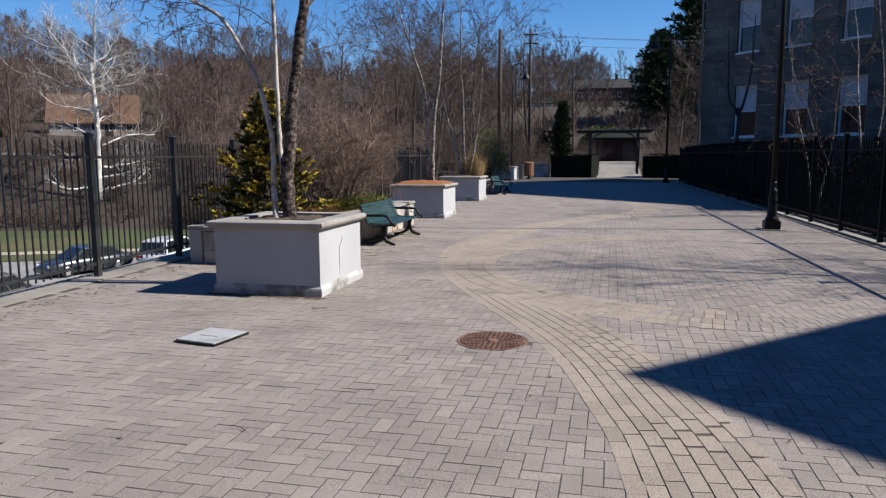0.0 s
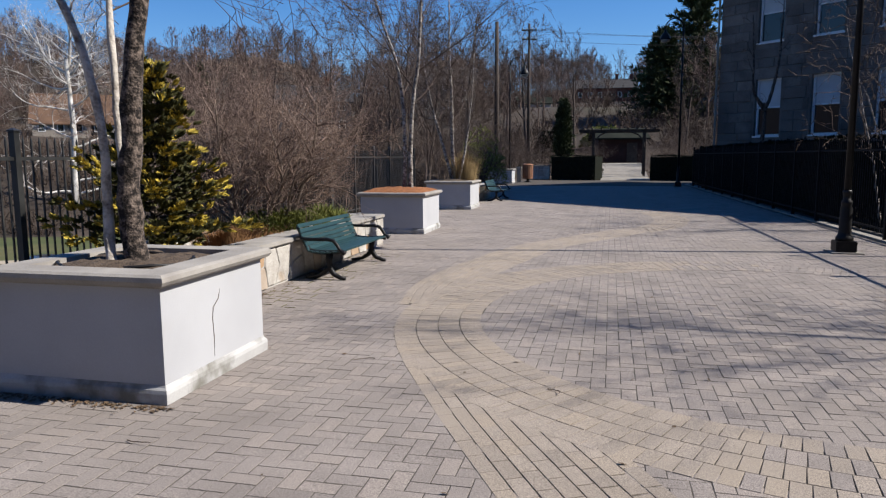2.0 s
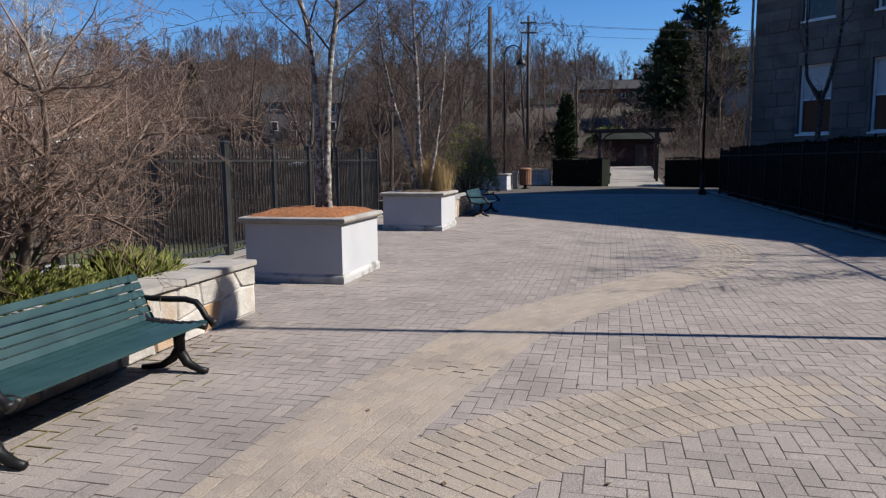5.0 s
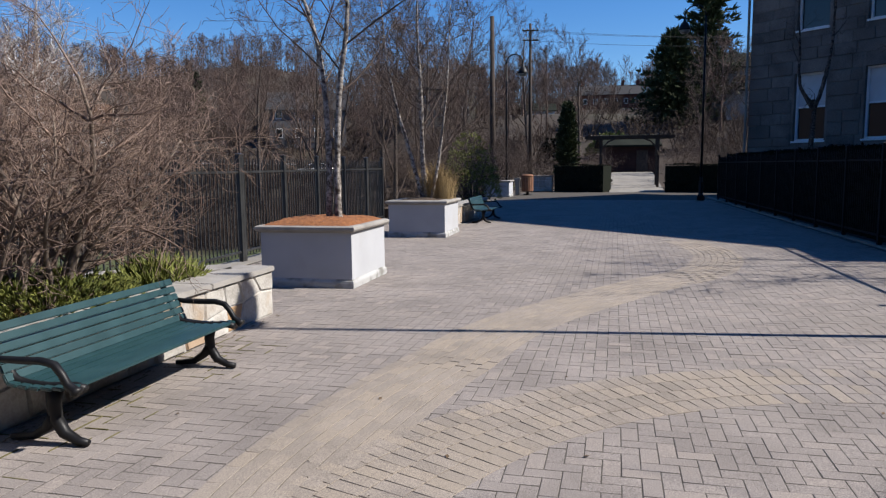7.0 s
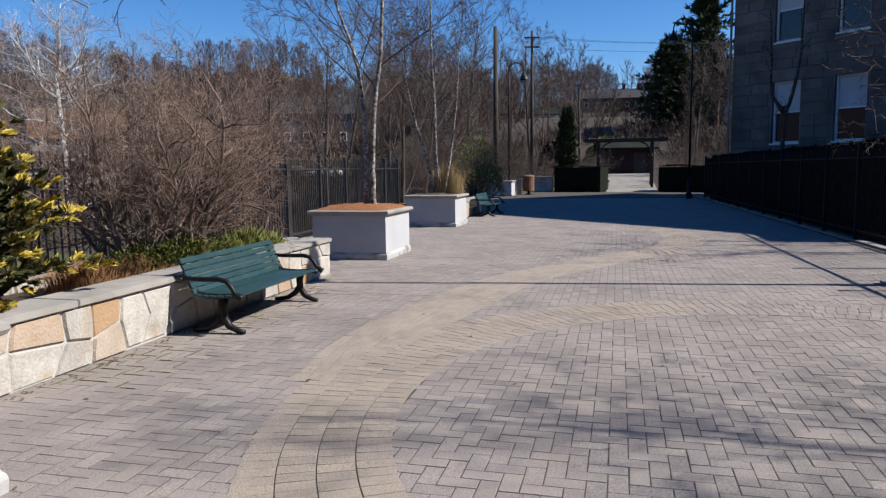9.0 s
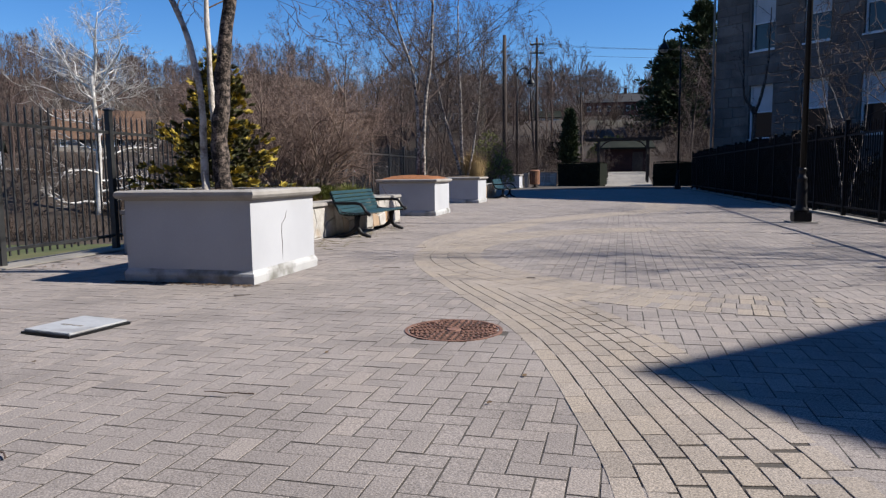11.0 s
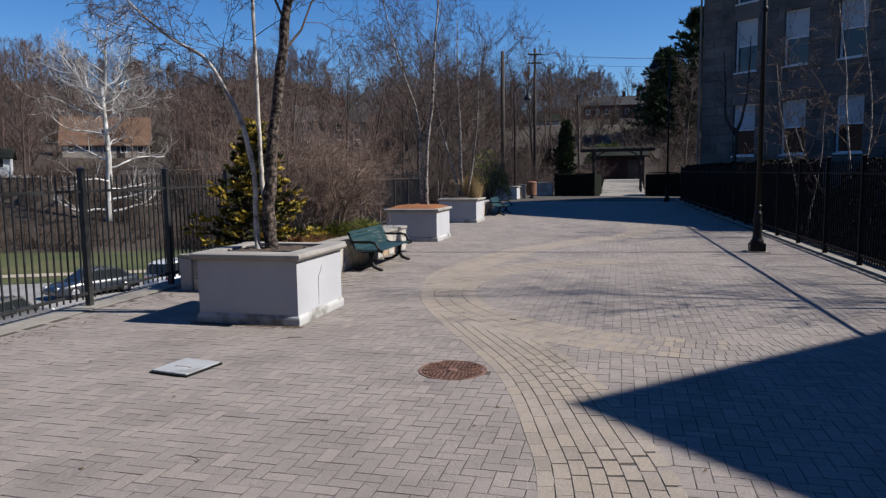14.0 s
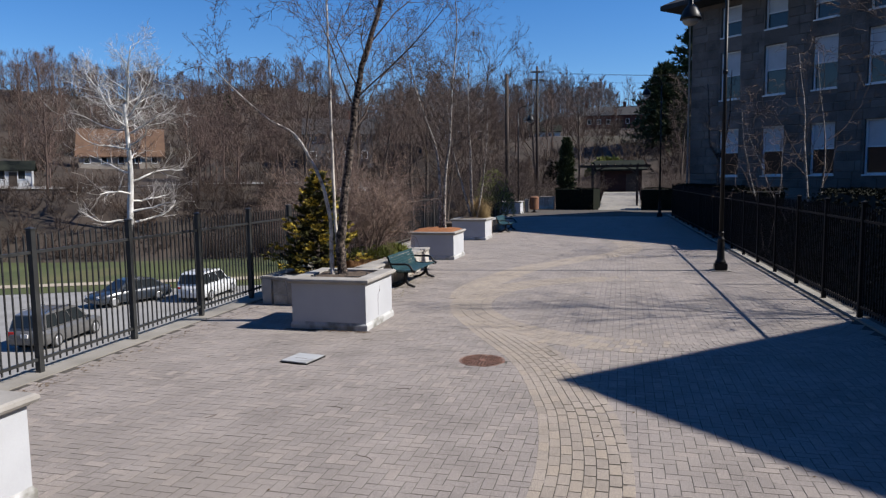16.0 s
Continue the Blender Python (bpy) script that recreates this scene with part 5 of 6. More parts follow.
ramp = Geo().add([(-1.05, 51.0, -0.04), (2.1, 51.0, -0.04), (2.3, 70.5, -0.04), (-1.2, 70.5, -0.04), (-1.05, 51.0, 0.0), (2.1, 51.0, 0.0), (2.3, 70.5, 0.95), (-1.2, 70.5, 0.95)], [(4, 5, 6, 7), (0, 1, 5, 4), (1, 2, 6, 5), (2, 3, 7, 6), (3, 0, 4, 7)])
structure("far_path", ramp, CONCRETE, "pale concrete path rising under the arbor", "path")
small_house(0.2, 73.5, 8, 4.2, 4.4, 2.3, 0.8, surf("dark_red_boards", (0.012, 0.005, 0.005), (0.033, 0.012, 0.01), 2, 0.9, 0.2, 20), GREYROOF, "small dark red pavilion at the end of the path", cols=0, base=1.1, sink=1.6)
for i, (x, y, h) in enumerate(((-7.4, 60, 2.6), (-5.2, 63.5, 3.0), (-3.6, 66, 2.6), (4.4, 66, 3.0), (6.9, 60.5, 2.8), (9.0, 66, 3.2), (8.2, 57.5, 2.6), (-8.8, 67, 3.4), (12.0, 62, 3.4), (-2.6, 70, 3.0))):
    rng = random.Random(180 + i)
    st = [((0.2 * math.cos(k * 2.4), 0.2 * math.sin(k * 2.4), 0), (0.9 * math.cos(k * 2.4) * rng.random(), 0.9 * math.sin(k * 2.4) * rng.random(), 1), rng.uniform(0.6, 0.95) * h, 0.025) for k in range(10)]
    bare_tree("bare_shrub", "dense leafless shrub beyond the arbor", st, SHRUB, 190 + i, TWIG, TWIG, "arbor shrubs", pose(x, y, land(x, y) + 0.05))
small_house(-2.6, 196.0, 4, 15, 8, 3.3, 2.4, BRICK, ROOF, "brick house with three chimneys and a slate roof on the rise", cols=6, chimneys=(-6.9, 3.2, 6.9))
small_house(18.8, 117.0, -20, 11, 8, 6.0, 2.2, SIDING, GREYROOF, "two-storey white clapboard house on the rise", cols=4, rows=2)
small_house(15.6, 112.0, 75, 3.6, 3.2, 2.2, 1.9, SIDING, SIDING, "small white gabled shed among the trees", cols=1)
small_house(-84.0, 102.0, 36, 13, 8, 2.4, 4.4, surf("beige_clapboard", (0.20, 0.175, 0.145), (0.30, 0.265, 0.225), 0.6, 0.8, 0.1, 10), TANROOF, "low house with a tall tan roof on the hillside", cols=5, sink=2.0)
small_house(-81.0, 74.5, 42, 7, 5, 2.2, 1.1, SIDING, GREYROOF, "small white outbuilding on the hillside", cols=3)
small_house(-17.6, 165.0, 10, 7, 5, 2.5, 1.4, SIDING, GREYROOF, "low white garage under the trees", cols=2)
small_house(-46.0, 108.0, 24, 11, 8, 5.0, 2.6, surf("dark_shingle", (0.066, 0.066, 0.073), (0.125, 0.125, 0.132), 1, 0.9), ROOF, "dark shingled house half hidden by trees", cols=4, rows=2, chimneys=(2.0,))
small_house(-26.0, 112.0, 18, 9, 7, 4.8, 2.4, surf("tan_clapboard", (0.198, 0.172, 0.132), (0.277, 0.244, 0.191), 1, 0.9), ROOF, "tan clapboard house half hidden by trees", cols=3, rows=2)


# ---- utility poles and wires ----
POLEWOOD = surf("pole_wood", (0.023, 0.017, 0.014), (0.063, 0.046, 0.036), 3.0, 0.95, 0.3, 30)


def utility_pole(x, y, top, arms, label):
    z = land(x, y)
    t = thing("utility_pole", label, "utility pole", pose(x, y, 0, 0, 0, 12))
    part("pole", Geo().tube([(0, 0, z - 0.5), (0, 0, top)], [0.19, 0.12], 10), POLEWOOD, t, smooth=True)
    for k in range(arms):
        part("crossarm", Geo().box(-0.75, -0.17, top - 0.72 - 0.9 * k, 0.75, -0.09, top - 0.6 - 0.9 * k), POLEWOOD, t)
        for xx in (-0.68, -0.28, 0.28, 0.68):
            part("insulator", Geo().lathe([(0.05, 0), (0.07, 0.08), (0.03, 0.16)], 8, (xx, -0.13, top - 0.6 - 0.9 * k)), LAMPGLASS, t)
    return t


utility_pole(-8.75, 76.7, 14.9, 2, "tall wooden utility pole with two crossarms")
utility_pole(-7.85, 50.2, 10.3, 0, "plain brown wooden utility pole behind the fence")
for k, (z0, z1, off) in enumerate(((14.2, 18.0, -0.68), (14.2, 18.3, 0.68), (13.3, 17.2, 0.0))):
    a, b = Vector((-8.75 + off, 76.6, z0)), Vector((40.0, 108.0 + 1.5 * off, z1))
    pts = [a.lerp(b, i / 16) - Vector((0, 0, 1.1 * 4 * (i / 16) * (1 - i / 16))) for i in range(17)]
    tagged(part("overhead_wire", Geo().tube(pts, 0.016, 4), BLACK), "thin dark overhead wire from the pole", "wire", "overhead wires")

# ---- far walls, planter, barrel ----
planter(-7.55, 45.2, -6.12, 46.6, SOIL, "stucco planter in the shade at the far end")
stone_wall((-5.75, 53.2), (-4.55, 53.2), 0.92, 0.5, "stone_wall", "short stone wall pier lit at its end", 6)
OAK = surf("barrel_wood", (0.112, 0.05, 0.026), (0.224, 0.106, 0.059), 4.0, 0.8, 0.3, 40, rand=0.15)
t = thing("litter_barrel", "round brown wood-slatted litter barrel on a dark foot", "litter bin", pose(-5.45, 47.6, 0))
for k in range(18):
    a = 2 * math.pi * k / 18
    part("stave", Geo().box(-0.05, 0.29, 0.22, 0.05, 0.325, 1.02, Matrix.Rotation(a, 4, "Z")), OAK, t)
part("liner", Geo().lathe([(0.26, 0.2), (0.285, 0.24), (0.285, 1.0), (0.25, 1.0)], 18), BLACK, t, smooth=True)
part("lid", Geo().lathe([(0.34, 1.02), (0.34, 1.07), (0.28, 1.13), (0.14, 1.15)], 20), OAK, t, smooth=True)
part("foot", Geo().lathe([(0.24, 0.0), (0.22, 0.04), (0.08, 0.08), (0.08, 0.2)], 16), BLACK, t, smooth=True)
t = thing("stone_bollard", "pale square stone bollard by the barrel", "bollard", pose(-5.95, 47.3, 0))
part("shaft", Geo().box(-0.12, -0.12, 0, 0.12, 0.12, 0.85), CAPSTONE, t, bevel=0.015)
part("cap", Geo().box(-0.17, -0.17, 0.852, 0.17, 0.17, 0.96), CAPSTONE, t, bevel=0.02)

# ---- parked cars ----
TYRE = surf("tyre", (0.012, 0.012, 0.012), (0.03, 0.03, 0.03), 8, 0.9)
CHROME = surf("alloy_rim", (0.45, 0.45, 0.46), (0.62, 0.62, 0.63), 4, 0.3, 0, 60, metal=0.8)
RED = surf("red_lens", (0.45, 0.01, 0.008), (0.65, 0.02, 0.015), 4, 0.25)
LENS = surf("clear_lens", (0.5, 0.5, 0.5), (0.7, 0.7, 0.7), 4, 0.2)


def car(x, y, heading, paint, label, length=4.55, height=1.62, width=1.82, wagon=True):
    """A parked car whose front points along its own +x."""
    t = thing("car", label, "car", pose(x, y, land(x, y) + 0.06, 0, 0, heading), "parked cars")
    L, W, H = length, width, height
    belt = 0.56 * H if wagon else 0.60 * H
    xs = [-0.50, -0.485, -0.44, -0.2, 0.1, 0.26, 0.42, 0.485, 0.50]
    tops = [0.78, 0.97, 1.0, 1.0, 1.0, 0.97, 0.86, 0.74, 0.58]
    wide = [0.80, 0.92, 0.98, 1.0, 1.0, 0.99, 0.95, 0.86, 0.74]
    lows = [0.34, 0.26, 0.22, 0.20, 0.20, 0.20, 0.21, 0.24, 0.32]

    def loft(rows):
        q = Geo()
        n = len(rows[0])
        for r in rows:
            q.v += r
        q.f += [(i * n + k, i * n + (k + 1) % n, (i + 1) * n + (k + 1) % n, (i + 1) * n + k) for i in range(len(rows) - 1) for k in range(n)]
        q.f += [tuple(reversed(range(n))), tuple(range((len(rows) - 1) * n, len(rows) * n))]
        return q

    rows = []
    for fx, tp, wd, lo in zip(xs, tops, wide, lows):
        X, w2, zt, zl = fx * L, wd * W / 2, tp * belt, lo
        prof = [(w2 * 0.86, zl), (w2 * 0.97, zl + 0.08), (w2, zl + (zt - zl) * 0.55), (w2 * 0.955, zt - 0.03), (w2 * 0.90, zt)]
        rows.append([(X, a, b) for a, b in prof] + [(X, -a, b) for a, b in reversed(prof)])
    part("body", loft(rows), paint, t, smooth=True)
    if wagon:
        cab = [(-0.475, 0.0), (-0.43, 0.86), (-0.30, 0.98), (-0.05, 1.0), (0.08, 0.93), (0.25, 0.0)]
    else:
        cab = [(-0.42, 0.0), (-0.26, 0.88), (-0.14, 0.98), (0.0, 1.0), (0.08, 0.9), (0.26, 0.0)]
    zb = belt - 0.02

    def cabin(inset, grow, lo, hi, x_in):
        out = []
        for fx, f in cab:
            z = zb + (H - zb) * f
            w2 = W / 2 * (0.90 - 0.17 * f) + grow
            out.append([(fx * L * x_in, w2, z), (fx * L * x_in, -w2, z)])
        return out

    q = Geo()
    sides = cabin(0, 0, 0, 1, 1)
    for a in sides:
        q.v += a
    n = len(sides)
    q.f += [(2 * i, 2 * i + 1, 2 * i + 3, 2 * i + 2) for i in range(n - 1)] + [tuple(2 * i for i in reversed(range(n))), tuple(2 * i + 1 for i in range(n)), (1, 0, 2 * n - 2, 2 * n - 1)]
    part("cabin", q, paint, t, bevel=0.03)
    glass_z0, glass_z1 = zb + (H - zb) * 0.10, zb + (H - zb) * 0.84

    def side_x(f, front):
        seq = cab[len(cab) // 2:] if front else cab[: len(cab) // 2 + 1]
        for (xa, fa), (xb, fb) in zip(seq, seq[1:]):
            if min(fa, fb) <= f <= max(fa, fb) and fa != fb:
                return (xa + (xb - xa) * (f - fa) / (fb - fa)) * L
        return seq[0][0] * L

    x0a, x1a, x0b, x1b = side_x(0.1, False) + 0.16, side_x(0.1, True) - 0.16, side_x(0.84, False) + 0.14, side_x(0.84, True) - 0.12
    cuts = [0.0, 0.30, 0.64, 1.0] if wagon else [0.0, 0.5, 1.0]
    for sd in (-1, 1):
        for c0, c1 in zip(cuts, cuts[1:]):
            c0 += 0.012
            c1 -= 0.012
            f0, f1 = 0.1, 0.84
            ya, yb = sd * (W / 2 * (0.90 - 0.17 * f0) + 0.012), sd * (W / 2 * (0.90 - 0.17 * f1) + 0.012)
            p = [(x0a + (x1a - x0a) * c0, ya, glass_z0), (x0a + (x1a - x0a) * c1, ya, glass_z0), (x0b + (x1b - x0b) * c1, yb, glass_z1), (x0b + (x1b - x0b) * c0, yb, glass_z1)]
            p += [(a, b - sd * 0.03, c) for a, b, c in p]
            part("side_window", Geo().add(p, [(0, 1, 2, 3), (7, 6, 5, 4), (0, 4, 5, 1), (1, 5, 6, 2), (2, 6, 7, 3), (3, 7, 4, 0)]), glassy, t)
        m = part("mirror", Geo().box(0.17 * L, sd * (W / 2 - 0.04), belt, 0.17 * L + 0.1, sd * (W / 2 + 0.14), belt + 0.13), paint, t, bevel=0.02)
    for front, nm in ((True, "windscreen"), (False, "rear_window")):
        f0, f1 = (0.12, 0.86) if front else (0.15, 0.82)
        o = 0.02 if front else -0.02
        p = []
        for f, up in ((f0, 0), (f1, 1)):
            X, z, w2 = side_x(f, front) + o, zb + (H - zb) * f + 0.012, W / 2 * (0.90 - 0.17 * f) - 0.10
            p += [(X, -w2, z), (X, w2, z)]
        p = [p[0], p[1], p[3], p[2]]
        p += [(a - 2 * o, b, c - 0.03) for a, b, c in p]
        part(nm, Geo().add(p, [(0, 1, 2, 3), (7, 6, 5, 4), (0, 4, 5, 1), (1, 5, 6, 2), (2, 6, 7, 3), (3, 7, 4, 0)]), glassy, t)
    for wx in (-0.30, 0.31):
        for sd in (-1, 1):
            r = 0.33
            m = Matrix.Translation((wx * L, sd * (W / 2 - 0.10), r)) @ Matrix.Rotation(radians(90), 4, "X")
            ty = Geo().lathe([(0.2, -0.11), (r - 0.03, -0.11), (r, -0.08), (r, 0.08), (r - 0.03, 0.11), (0.2, 0.11)], 20)
            wheel = part("wheel", Geo().add([m @ Vector(p) for p in ty.v], ty.f), TYRE, t, smooth=False)
            rim = Geo().lathe([(0.22, -0.112), (0.2, -0.125), (0.06, -0.118), (0.0, -0.118)], 20)
            rim2 = Geo().lathe([(0.0, 0.118), (0.06, 0.118), (0.2, 0.125), (0.22, 0.112)], 20)
            part("rim", Geo().add([m @ Vector(p) for p in rim.v], rim.f).add([m @ Vector(p) for p in rim2.v], rim2.f), CHROME, wheel)
    for sd in (-1, 1):
        part("tail_light", Geo().box(-0.497 * L, sd * W * 0.34 - 0.14, belt - 0.26, -0.455 * L, sd * W * 0.34 + 0.15, belt - 0.06), RED, t, bevel=0.02)
        part("headlight", Geo().box(0.44 * L, sd * W * 0.33 - 0.16, belt * 0.62, 0.494 * L, sd * W * 0.33 + 0.14, belt * 0.62 + 0.15), LENS, t, bevel=0.03)
    part("rear_bumper", Geo().box(-0.51 * L, -W * 0.42, 0.36, -0.46 * L, W * 0.42, 0.56), paint, t, bevel=0.03)
    part("front_bumper", Geo().box(0.46 * L, -W * 0.40, 0.30, 0.512 * L, W * 0.40, 0.50), paint, t, bevel=0.03)
    part("number_plate", Geo().box(-0.512 * L, -0.16, 0.60, -0.50 * L, 0.16, 0.76), LENS, t)
    if wagon:
        for sd in (-1, 1):
            part("roof_rail", Geo().tube([(-0.36 * L, sd * W * 0.33, H + 0.0), (-0.34 * L, sd * W * 0.33, H + 0.05), (-0.02 * L, sd * W * 0.33, H + 0.06), (0.0, sd * W * 0.33, H)], 0.016, 6), BLACK, t)
    return t


def paintwork(name, c):
    m = surf(name, c, tuple(min(1, v * 1.12) for v in c), 2, 0.28, 0, 60, spec=0.6)
    m.node_tree.nodes["Principled BSDF"].inputs["Coat Weight"].default_value = 0.6
    return m


GREYCAR, BLUECAR, WHITECAR = paintwork("grey_metallic", (0.085, 0.083, 0.081)), paintwork("dark_blue_paint", (0.02, 0.026, 0.036)), paintwork("white_paint", (0.46, 0.47, 0.48))
car(-24.2, 22.9, 99, GREYCAR, "grey hatchback crossover parked in the lot, red tail lights")
car(-27.9, 32.3, 250, BLUECAR, "dark blue saloon car parked in the lot", 4.7, 1.46, 1.82, False)
car(-24.4, 35.2, 96, WHITECAR, "white estate four-by-four with dark windows parked in the lot", 4.8, 1.76, 1.86)
car(-34.5, 84.0, 200, WHITECAR, "white car parked beyond the bank", 4.6, 1.45, 1.8, False)

# ---- small things on the ground ----
rng = random.Random(808)
for x, y in ((-2.05, 3.55), (-2.75, 2.0), (-1.25, 2.3), (-0.15, 2.75), (-3.05, 6.75), (-0.8, 8.15), (-2.2, 8.6), (1.1, 1.75), (-3.3, 3.1), (-1.55, 4.4)):
    a = rng.random() * 6.28
    pts = [Vector((0, 0, 0.008))]
    for k in range(5):
        a += rng.uniform(-0.6, 0.6)
        pts.append(pts[-1] + Vector((math.cos(a), math.sin(a), 0)) * rng.uniform(0.02, 0.06) + Vector((0, 0, rng.uniform(0.0, 0.006))))
    tagged(part("fallen_twig", Geo().tube(pts, [0.004, 0.0035, 0.003, 0.003, 0.0025, 0.002], 5), TWIG, at=pose(x, y, 0)), "small dark fallen twig lying on the pavers", "twig", "fallen twigs")
q = Geo()
for k in range(900):
    side = rng.random()
    if side < 0.4:
        x, y = -6.2 + abs(rng.gauss(0, 0.18)), rng.uniform(2, 11)
    elif side < 0.7:
        x, y = rng.uniform(-4.6, -3.1), 7.27 - abs(rng.gauss(0, 0.05))
    elif side < 0.85:
        x, y = -4.4 + abs(rng.gauss(0, 0.06)), rng.uniform(9.3, 15.7)
    else:
        x, y = rng.uniform(-6, 3), rng.uniform(0, 16)
    a, l = rng.random() * 6.28, rng.uniform(0.008, 0.028)
    c, s_ = math.cos(a) * l, math.sin(a) * l
    q.add([(x - c, y - s_, 0.004), (x + s_ * 0.5, y - c * 0.5, 0.006), (x + c, y + s_, 0.009), (x - s_ * 0.5, y + c * 0.5, 0.012)], [(0, 1, 2, 3)])
tagged(part("leaf_litter", q, surf("dead_leaf", (0.046, 0.03, 0.018), (0.132, 0.086, 0.05), 20, 0.95)), "scattered dead leaf crumbs along kerb and planters", "leaf litter", kind="stuff")
hose = [(-3.93 + 0.50 * math.cos(k * 0.35) , 7.98 + 0.42 * math.sin(k * 0.35), 0.835 + 0.012 * math.sin(k * 1.3)) for k in range(19)]
tagged(part("drip_hose", Geo().tube(hose, 0.012, 8), BLACK, smooth=True), "black rubber drip hose coiled on the planter soil", "hose")
crack = [(-3.198, 7.92, 0.16), (-3.198, 7.925, 0.30), (-3.198, 7.915, 0.44), (-3.198, 7.93, 0.52), (-3.198, 8.0, 0.57), (-3.198, 8.03, 0.64)]
tagged(part("wall_crack", Geo().tube(crack, [0.001, 0.003, 0.003, 0.003, 0.003, 0.001], 4), SOIL), "thin dark crack in the planter's stucco face", "crack")

# ---- pavers, last ----
RX, RY, R_IN, R_OUT = 1.45, 10.65, 3.12, 3.95
U = 0.1035


def spline(pts, step):
    """Even points along a smooth curve through pts."""
    p = [Vector((*a, 0)) for a in pts]
    p = [p[0] * 2 - p[1]] + p + [p[-1] * 2 - p[-2]]
    fine = []
    for i in range(1, len(p) - 2):
        for k in range(40):
            s = k / 40
            fine.append(0.5 * ((2 * p[i]) + (p[i + 1] - p[i - 1]) * s + (2 * p[i - 1] - 5 * p[i] + 4 * p[i + 1] - p[i + 2]) * s * s + (3 * p[i] - p[i - 1] - 3 * p[i + 1] + p[i + 2]) * s ** 3))
    out, acc = [fine[0]], 0.0
    for a, b in zip(fine, fine[1:]):
        d = (b - a).length
        while acc + d >= step:
            a = a.lerp(b, (step - acc) / d)
            d = (b - a).length
            acc = 0.0
            out.append(a)
        acc += d
    return out


LOWER = spline([(0.15, -9), (0.15, -3), (0.15, 0.93), (0.17, 2.45), (0.06, 3.59), (-0.09, 4.32), (-0.56, 5.84), (-1.46, 7.58), (-2.15, 9.0), (-2.5, 10.2)], U / 2)
UPPER = spline([(-2.62, 10.6), (-2.78, 11.74), (-2.71, 12.9), (-2.49, 14.1), (-2.0, 16.04), (-0.62, 18.6), (0.2, 19.8), (0.62, 21.2), (0.66, 22.6), (0.3, 24.4)], U / 2)
BAND_W = 8 * U
BAND = np.array([(p.x, p.y, 0) for p in LOWER] + [(p.x, p.y, 0) for p in UPPER])
tangents = []
for curve in (LOWER, UPPER):
    for i in range(len(curve)):
        d = curve[min(i + 1, len(curve) - 1)] - curve[max(i - 1, 0)]
        tangents.append((d.normalized().x, d.normalized().y))
tangents = np.array(tangents)
MIDS = BAND[:, :2] + np.stack([tangents[:, 1], -tangents[:, 0]], 1) * BAND_W / 2


def in_tan(x, y):
    r = math.hypot(x - RX, y - RY)
    if R_IN - 0.01 < r < R_OUT + 0.01:
        return True
    if r < R_OUT or not (-9 < y < 24.4 and -3.2 < x < 2):
        return False
    d = (MIDS[:, 0] - x) ** 2 + (MIDS[:, 1] - y) ** 2
    return bool(d.min() < (BAND_W / 2 - 0.01) ** 2)


def brick_verts(l, w, c=0.0016, g=0.0031, h=0.035, end=None):
    """A paver l by w about the origin with chamfered top edges; the joint is taken off all round."""
    a, b = l / 2 - (end or g), w / 2 - g
    v = [(-a, -b, -h), (a, -b, -h), (a, b, -h), (-a, b, -h), (-a, -b, -c * 0.7), (a, -b, -c * 0.7), (a, b, -c * 0.7), (-a, b, -c * 0.7), (-a + c, -b + c, 0), (a - c, -b + c, 0), (a - c, b - c, 0), (-a + c, b - c, 0)]
    f = [(8, 9, 10, 11)] + [(i, (i + 1) % 4, (i + 1) % 4 + 4, i + 4) for i in range(4)] + [(i + 4, (i + 1) % 4 + 4, (i + 1) % 4 + 8, i + 8) for i in range(4)]
    return np.array(v), f


rng = random.Random(900)
grey_rows, tan_rows = [], []          # (x, y, turn, z)
x_lo, x_hi = -7.3, 5.02
for j in range(int(-12 / U), int(42 / U)):
    for i in range(int(x_lo / U), int(x_hi / U) + 1):
        k = (i - j) % 4
        if k == 0:
            x, y, a = (i + 1) * U, (j + 0.5) * U, 0.0
        elif k == 3:
            x, y, a = (i + 0.5) * U, (j + 1) * U, math.pi / 2
        else:
            continue
        if x > fence_x(y) - 0.2 or x < west(min(y, 28.6)) + 0.31 or (-6.0 < x < -4.7 and 9.7 < y < 14.9) or math.hypot(x + 0.972, y - 5.885) < 0.285:
            continue
        if in_tan(x, y):
            ca, sa = math.cos(a), math.sin(a)
            if all(in_tan(x + fx * ca - fy * sa, y + fx * sa + fy * ca) for fx in (-0.95 * U, 0.95 * U) for fy in (-0.45 * U, 0.45 * U)):
                continue
        grey_rows.append((x, y, a + rng.uniform(-0.012, 0.012), rng.uniform(-0.003, 0.0005)))
for curve in (LOWER, UPPER):
    for c in range(8):
        i = 2 * (c % 2) + (rng.random() < 0.3)
        while i < len(curve) - 5:
            p = curve[i + 2]
            d = (curve[i + 4] - curve[i]).normalized()
            q = p + Vector((d.y, -d.x, 0)) * (c + 0.5) * U
            if math.hypot(q.x - RX, q.y - RY) > R_OUT - 0.13 and math.hypot(q.x + 0.972, q.y - 5.885) > 0.37:
                tan_rows.append((q.x, q.y, math.atan2(d.y, d.x), rng.uniform(0.0008, 0.0024)))
            s = 1 + (c + 0.5) * U * 0.0
            i += 4
ring_rows = []
for c in range(4):
    r = R_IN + (c + 0.5) * 2 * U
    n = int(2 * math.pi * r / U)
    for k in range(n):
        a = 2 * math.pi * (k + 0.5 * (c % 2)) / n
        x, y = RX + r * math.cos(a), RY + r * math.sin(a)
        if x < fence_x(y) - 0.2:
            ring_rows.append((x, y, a, rng.uniform(0.001, 0.003)))

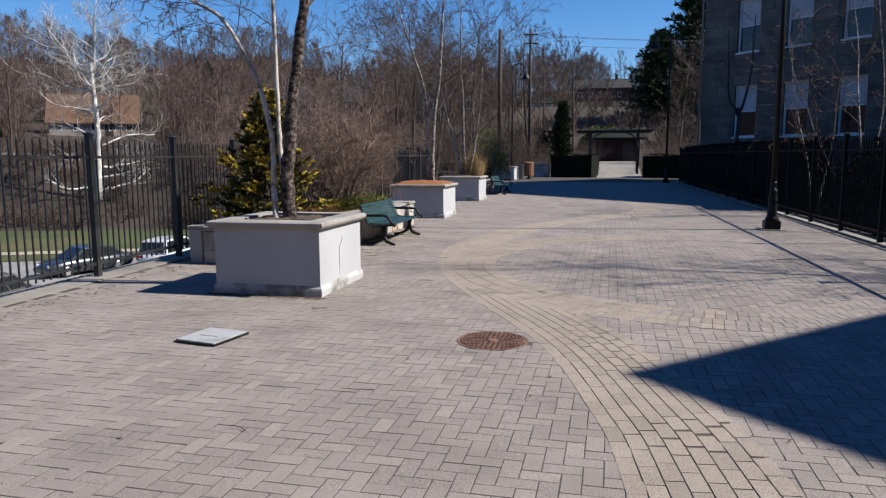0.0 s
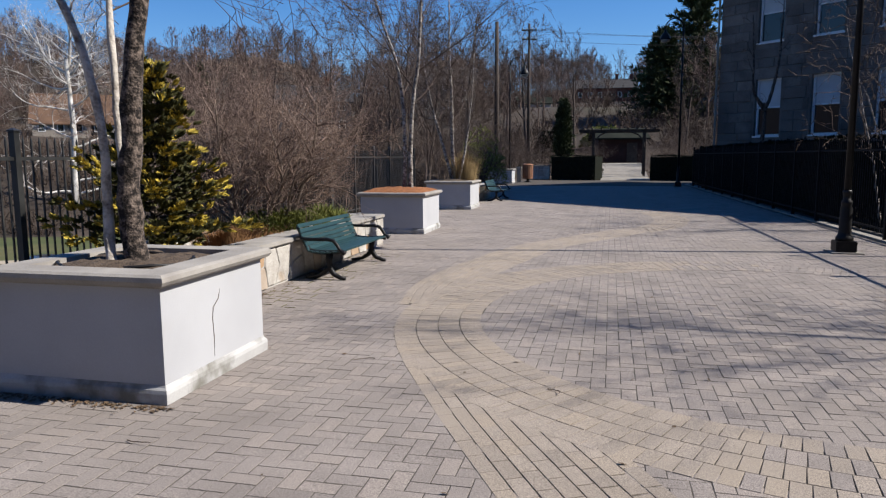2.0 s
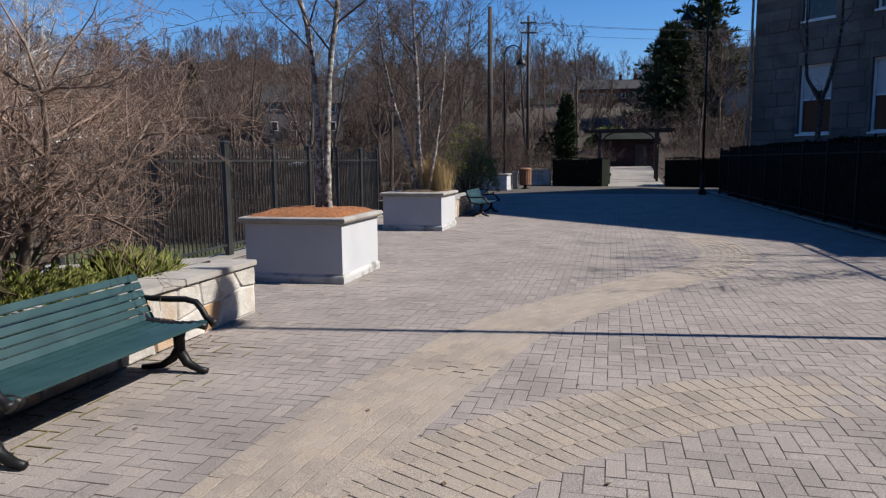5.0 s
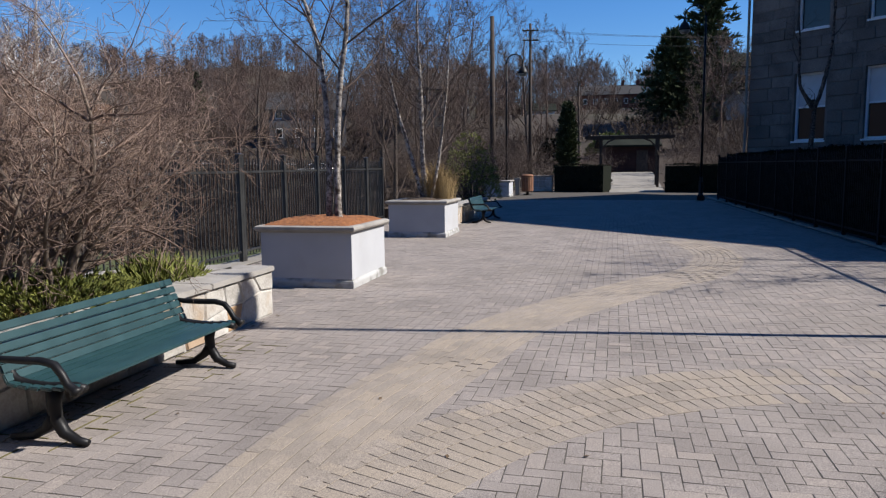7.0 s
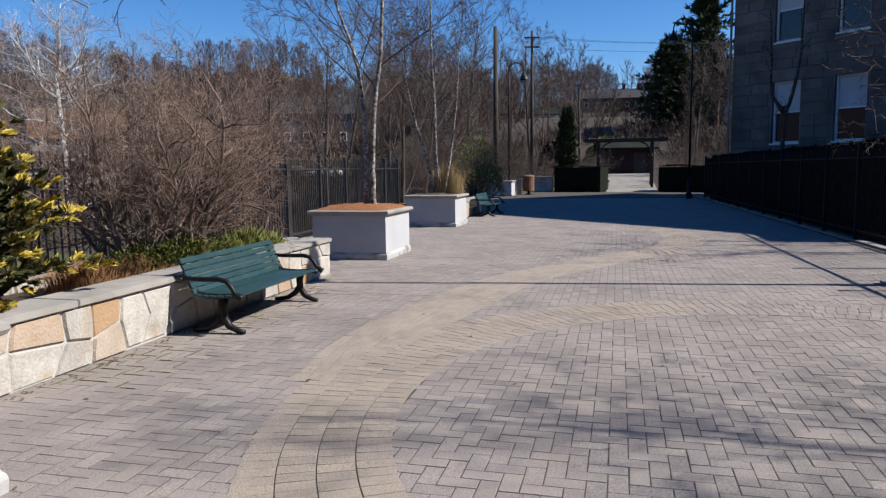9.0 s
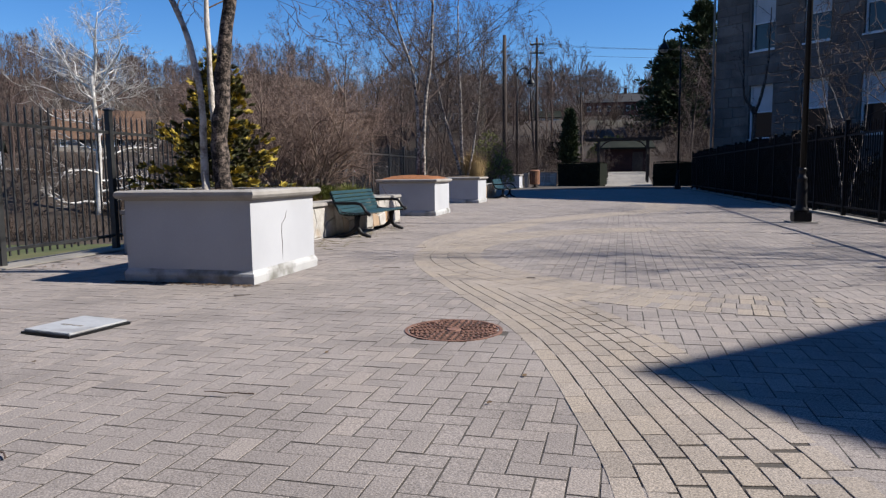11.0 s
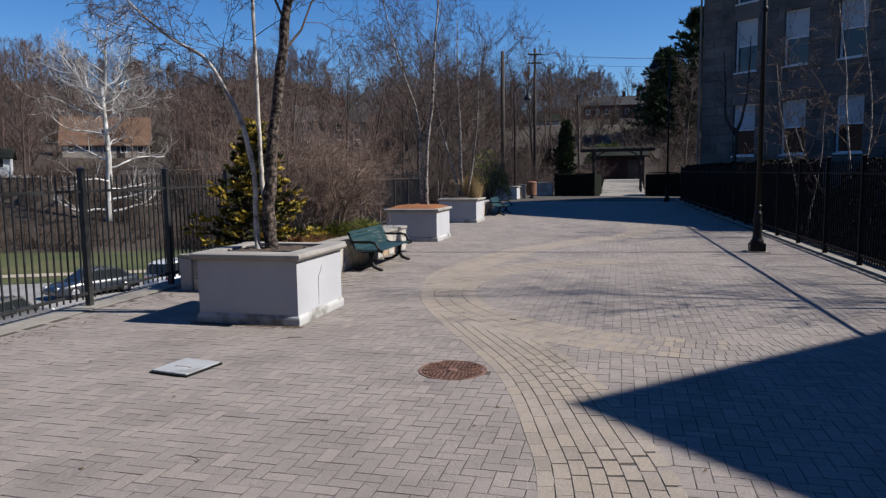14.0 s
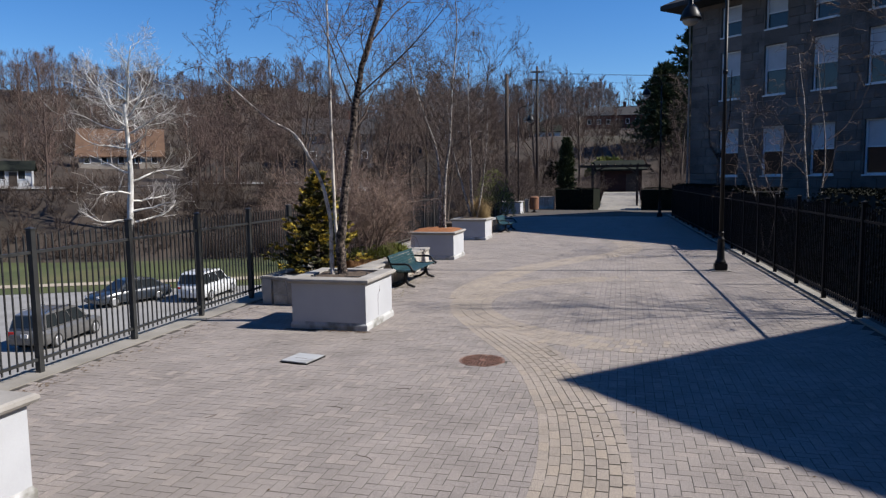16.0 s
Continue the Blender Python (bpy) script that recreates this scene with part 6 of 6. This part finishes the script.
BV, BF = brick_verts(2 * U, U)
PAVER_PIECE = surf("grey_paver_piece", (0.147, 0.128, 0.117), (0.246, 0.216, 0.198), 1.3, 0.9, 0.28, 110, rand=0.05, stain=(0.188, 0.164, 0.145), stain_scale=0.35, alt=(0.234, 0.202, 0.18), alt_from=0.7, speckle=0.5)
TAN_PIECE = surf("tan_paver_piece", (0.185, 0.157, 0.131), (0.268, 0.229, 0.193), 1.3, 0.9, 0.28, 110, rand=0.085, stain=(0.245, 0.207, 0.167), stain_scale=1.1, alt=(0.255, 0.213, 0.17), alt_from=0.6, speckle=0.5)


def pave(name, rows, material, piece, label, box, BV=BV):
    """The nearest pavers as pieces, the rest joined."""
    mass = []
    me = bpy.data.meshes.new(name + "_piece")
    me.from_pydata(BV.tolist(), [], BF)
    me.materials.append(piece)
    field = tagged(new(name), label, "pavement", kind="structure")
    count = 0
    for x, y, a, z in rows:
        if box[0] < x < box[1] and box[2] < y < box[3] and count < 290:
            part("paver", me, None, field, at=Matrix.Translation((x, y, z)) @ Matrix.Rotation(a, 4, "Z"))
            count += 1
        else:
            mass.append((x, y, a, z))
    r = np.array(mass)
    c, s = np.cos(r[:, 2])[:, None], np.sin(r[:, 2])[:, None]
    v = np.stack([BV[None, :, 0] * c - BV[None, :, 1] * s + r[:, :1], BV[None, :, 0] * s + BV[None, :, 1] * c + r[:, 1:2], np.broadcast_to(BV[None, :, 2], (len(r), 12)) + r[:, 3:4]], 2)
    f = (np.array(BF)[None] + (np.arange(len(r)) * 12)[:, None, None]).reshape(-1, 4)
    m = bpy.data.meshes.new(name)
    m.from_pydata(v.reshape(-1, 3).tolist(), [], f.tolist())
    m.materials.append(material)
    part("pavers", m, None, field, kind="stuff")
    return field


pave("herringbone_paving", grey_rows, PAVER, PAVER_PIECE, "grey concrete pavers laid in herringbone", (-1.6, 0.14, 1.2, 4.6))
pave("banded_paving", tan_rows, PAVER_TAN, TAN_PIECE, "tan pavers laid in a winding band", (-0.6, 1.2, 0.6, 4.4), brick_verts(2 * U, U, 0.0016, 0.0035, end=0.0020)[0])
tan_ring = [r for r in ring_rows if r[0] < 0.2 + 1.6 * rng.random()]
grey_ring = [r for r in ring_rows if r not in set(tan_ring)]
pave("ring_paving", tan_ring, PAVER_TAN, TAN_PIECE, "tan pavers laid in a wide ring", (-2.6, -0.2, 7.4, 10.5))
pave("ring_paving", grey_ring, PAVER, PAVER_PIECE, "greyer pavers on the far side of the ring", (0.6, 3.2, 6.5, 7.6))

# moss in the joints along the wall
MOSS = surf("joint_moss", (0.059, 0.056, 0.023), (0.132, 0.112, 0.05), 9.0, 1.0, 0.5, 60)
moss = Geo()
rng = random.Random(950)
for x, y, a, z in grey_rows:
    near = max(0.0, 1 - abs(x + 4.1) / 0.55) if 10.2 < y < 14.6 else 0.0
    if -4.9 < x < -3.4 and rng.random() < 1.2 * near * (0.3 + 0.7 * abs(math.sin(y * 1.9))):
        l = U * rng.uniform(0.5, 0.95)
        o = rng.uniform(-0.3, 0.3) * U
        side = rng.choice((-1, 1))
        w = rng.uniform(0.003, 0.006)
        moss.box(o - l, side * U / 2 - w, -0.006, o + l, side * U / 2 + w, 0.0022 + 0.002 * rng.random(), pose(x, y, 0, 0, 0, math.degrees(a)))
tagged(part("joint_moss", moss, MOSS), "brownish green moss grown in the paver joints by the wall", "moss", kind="stuff")
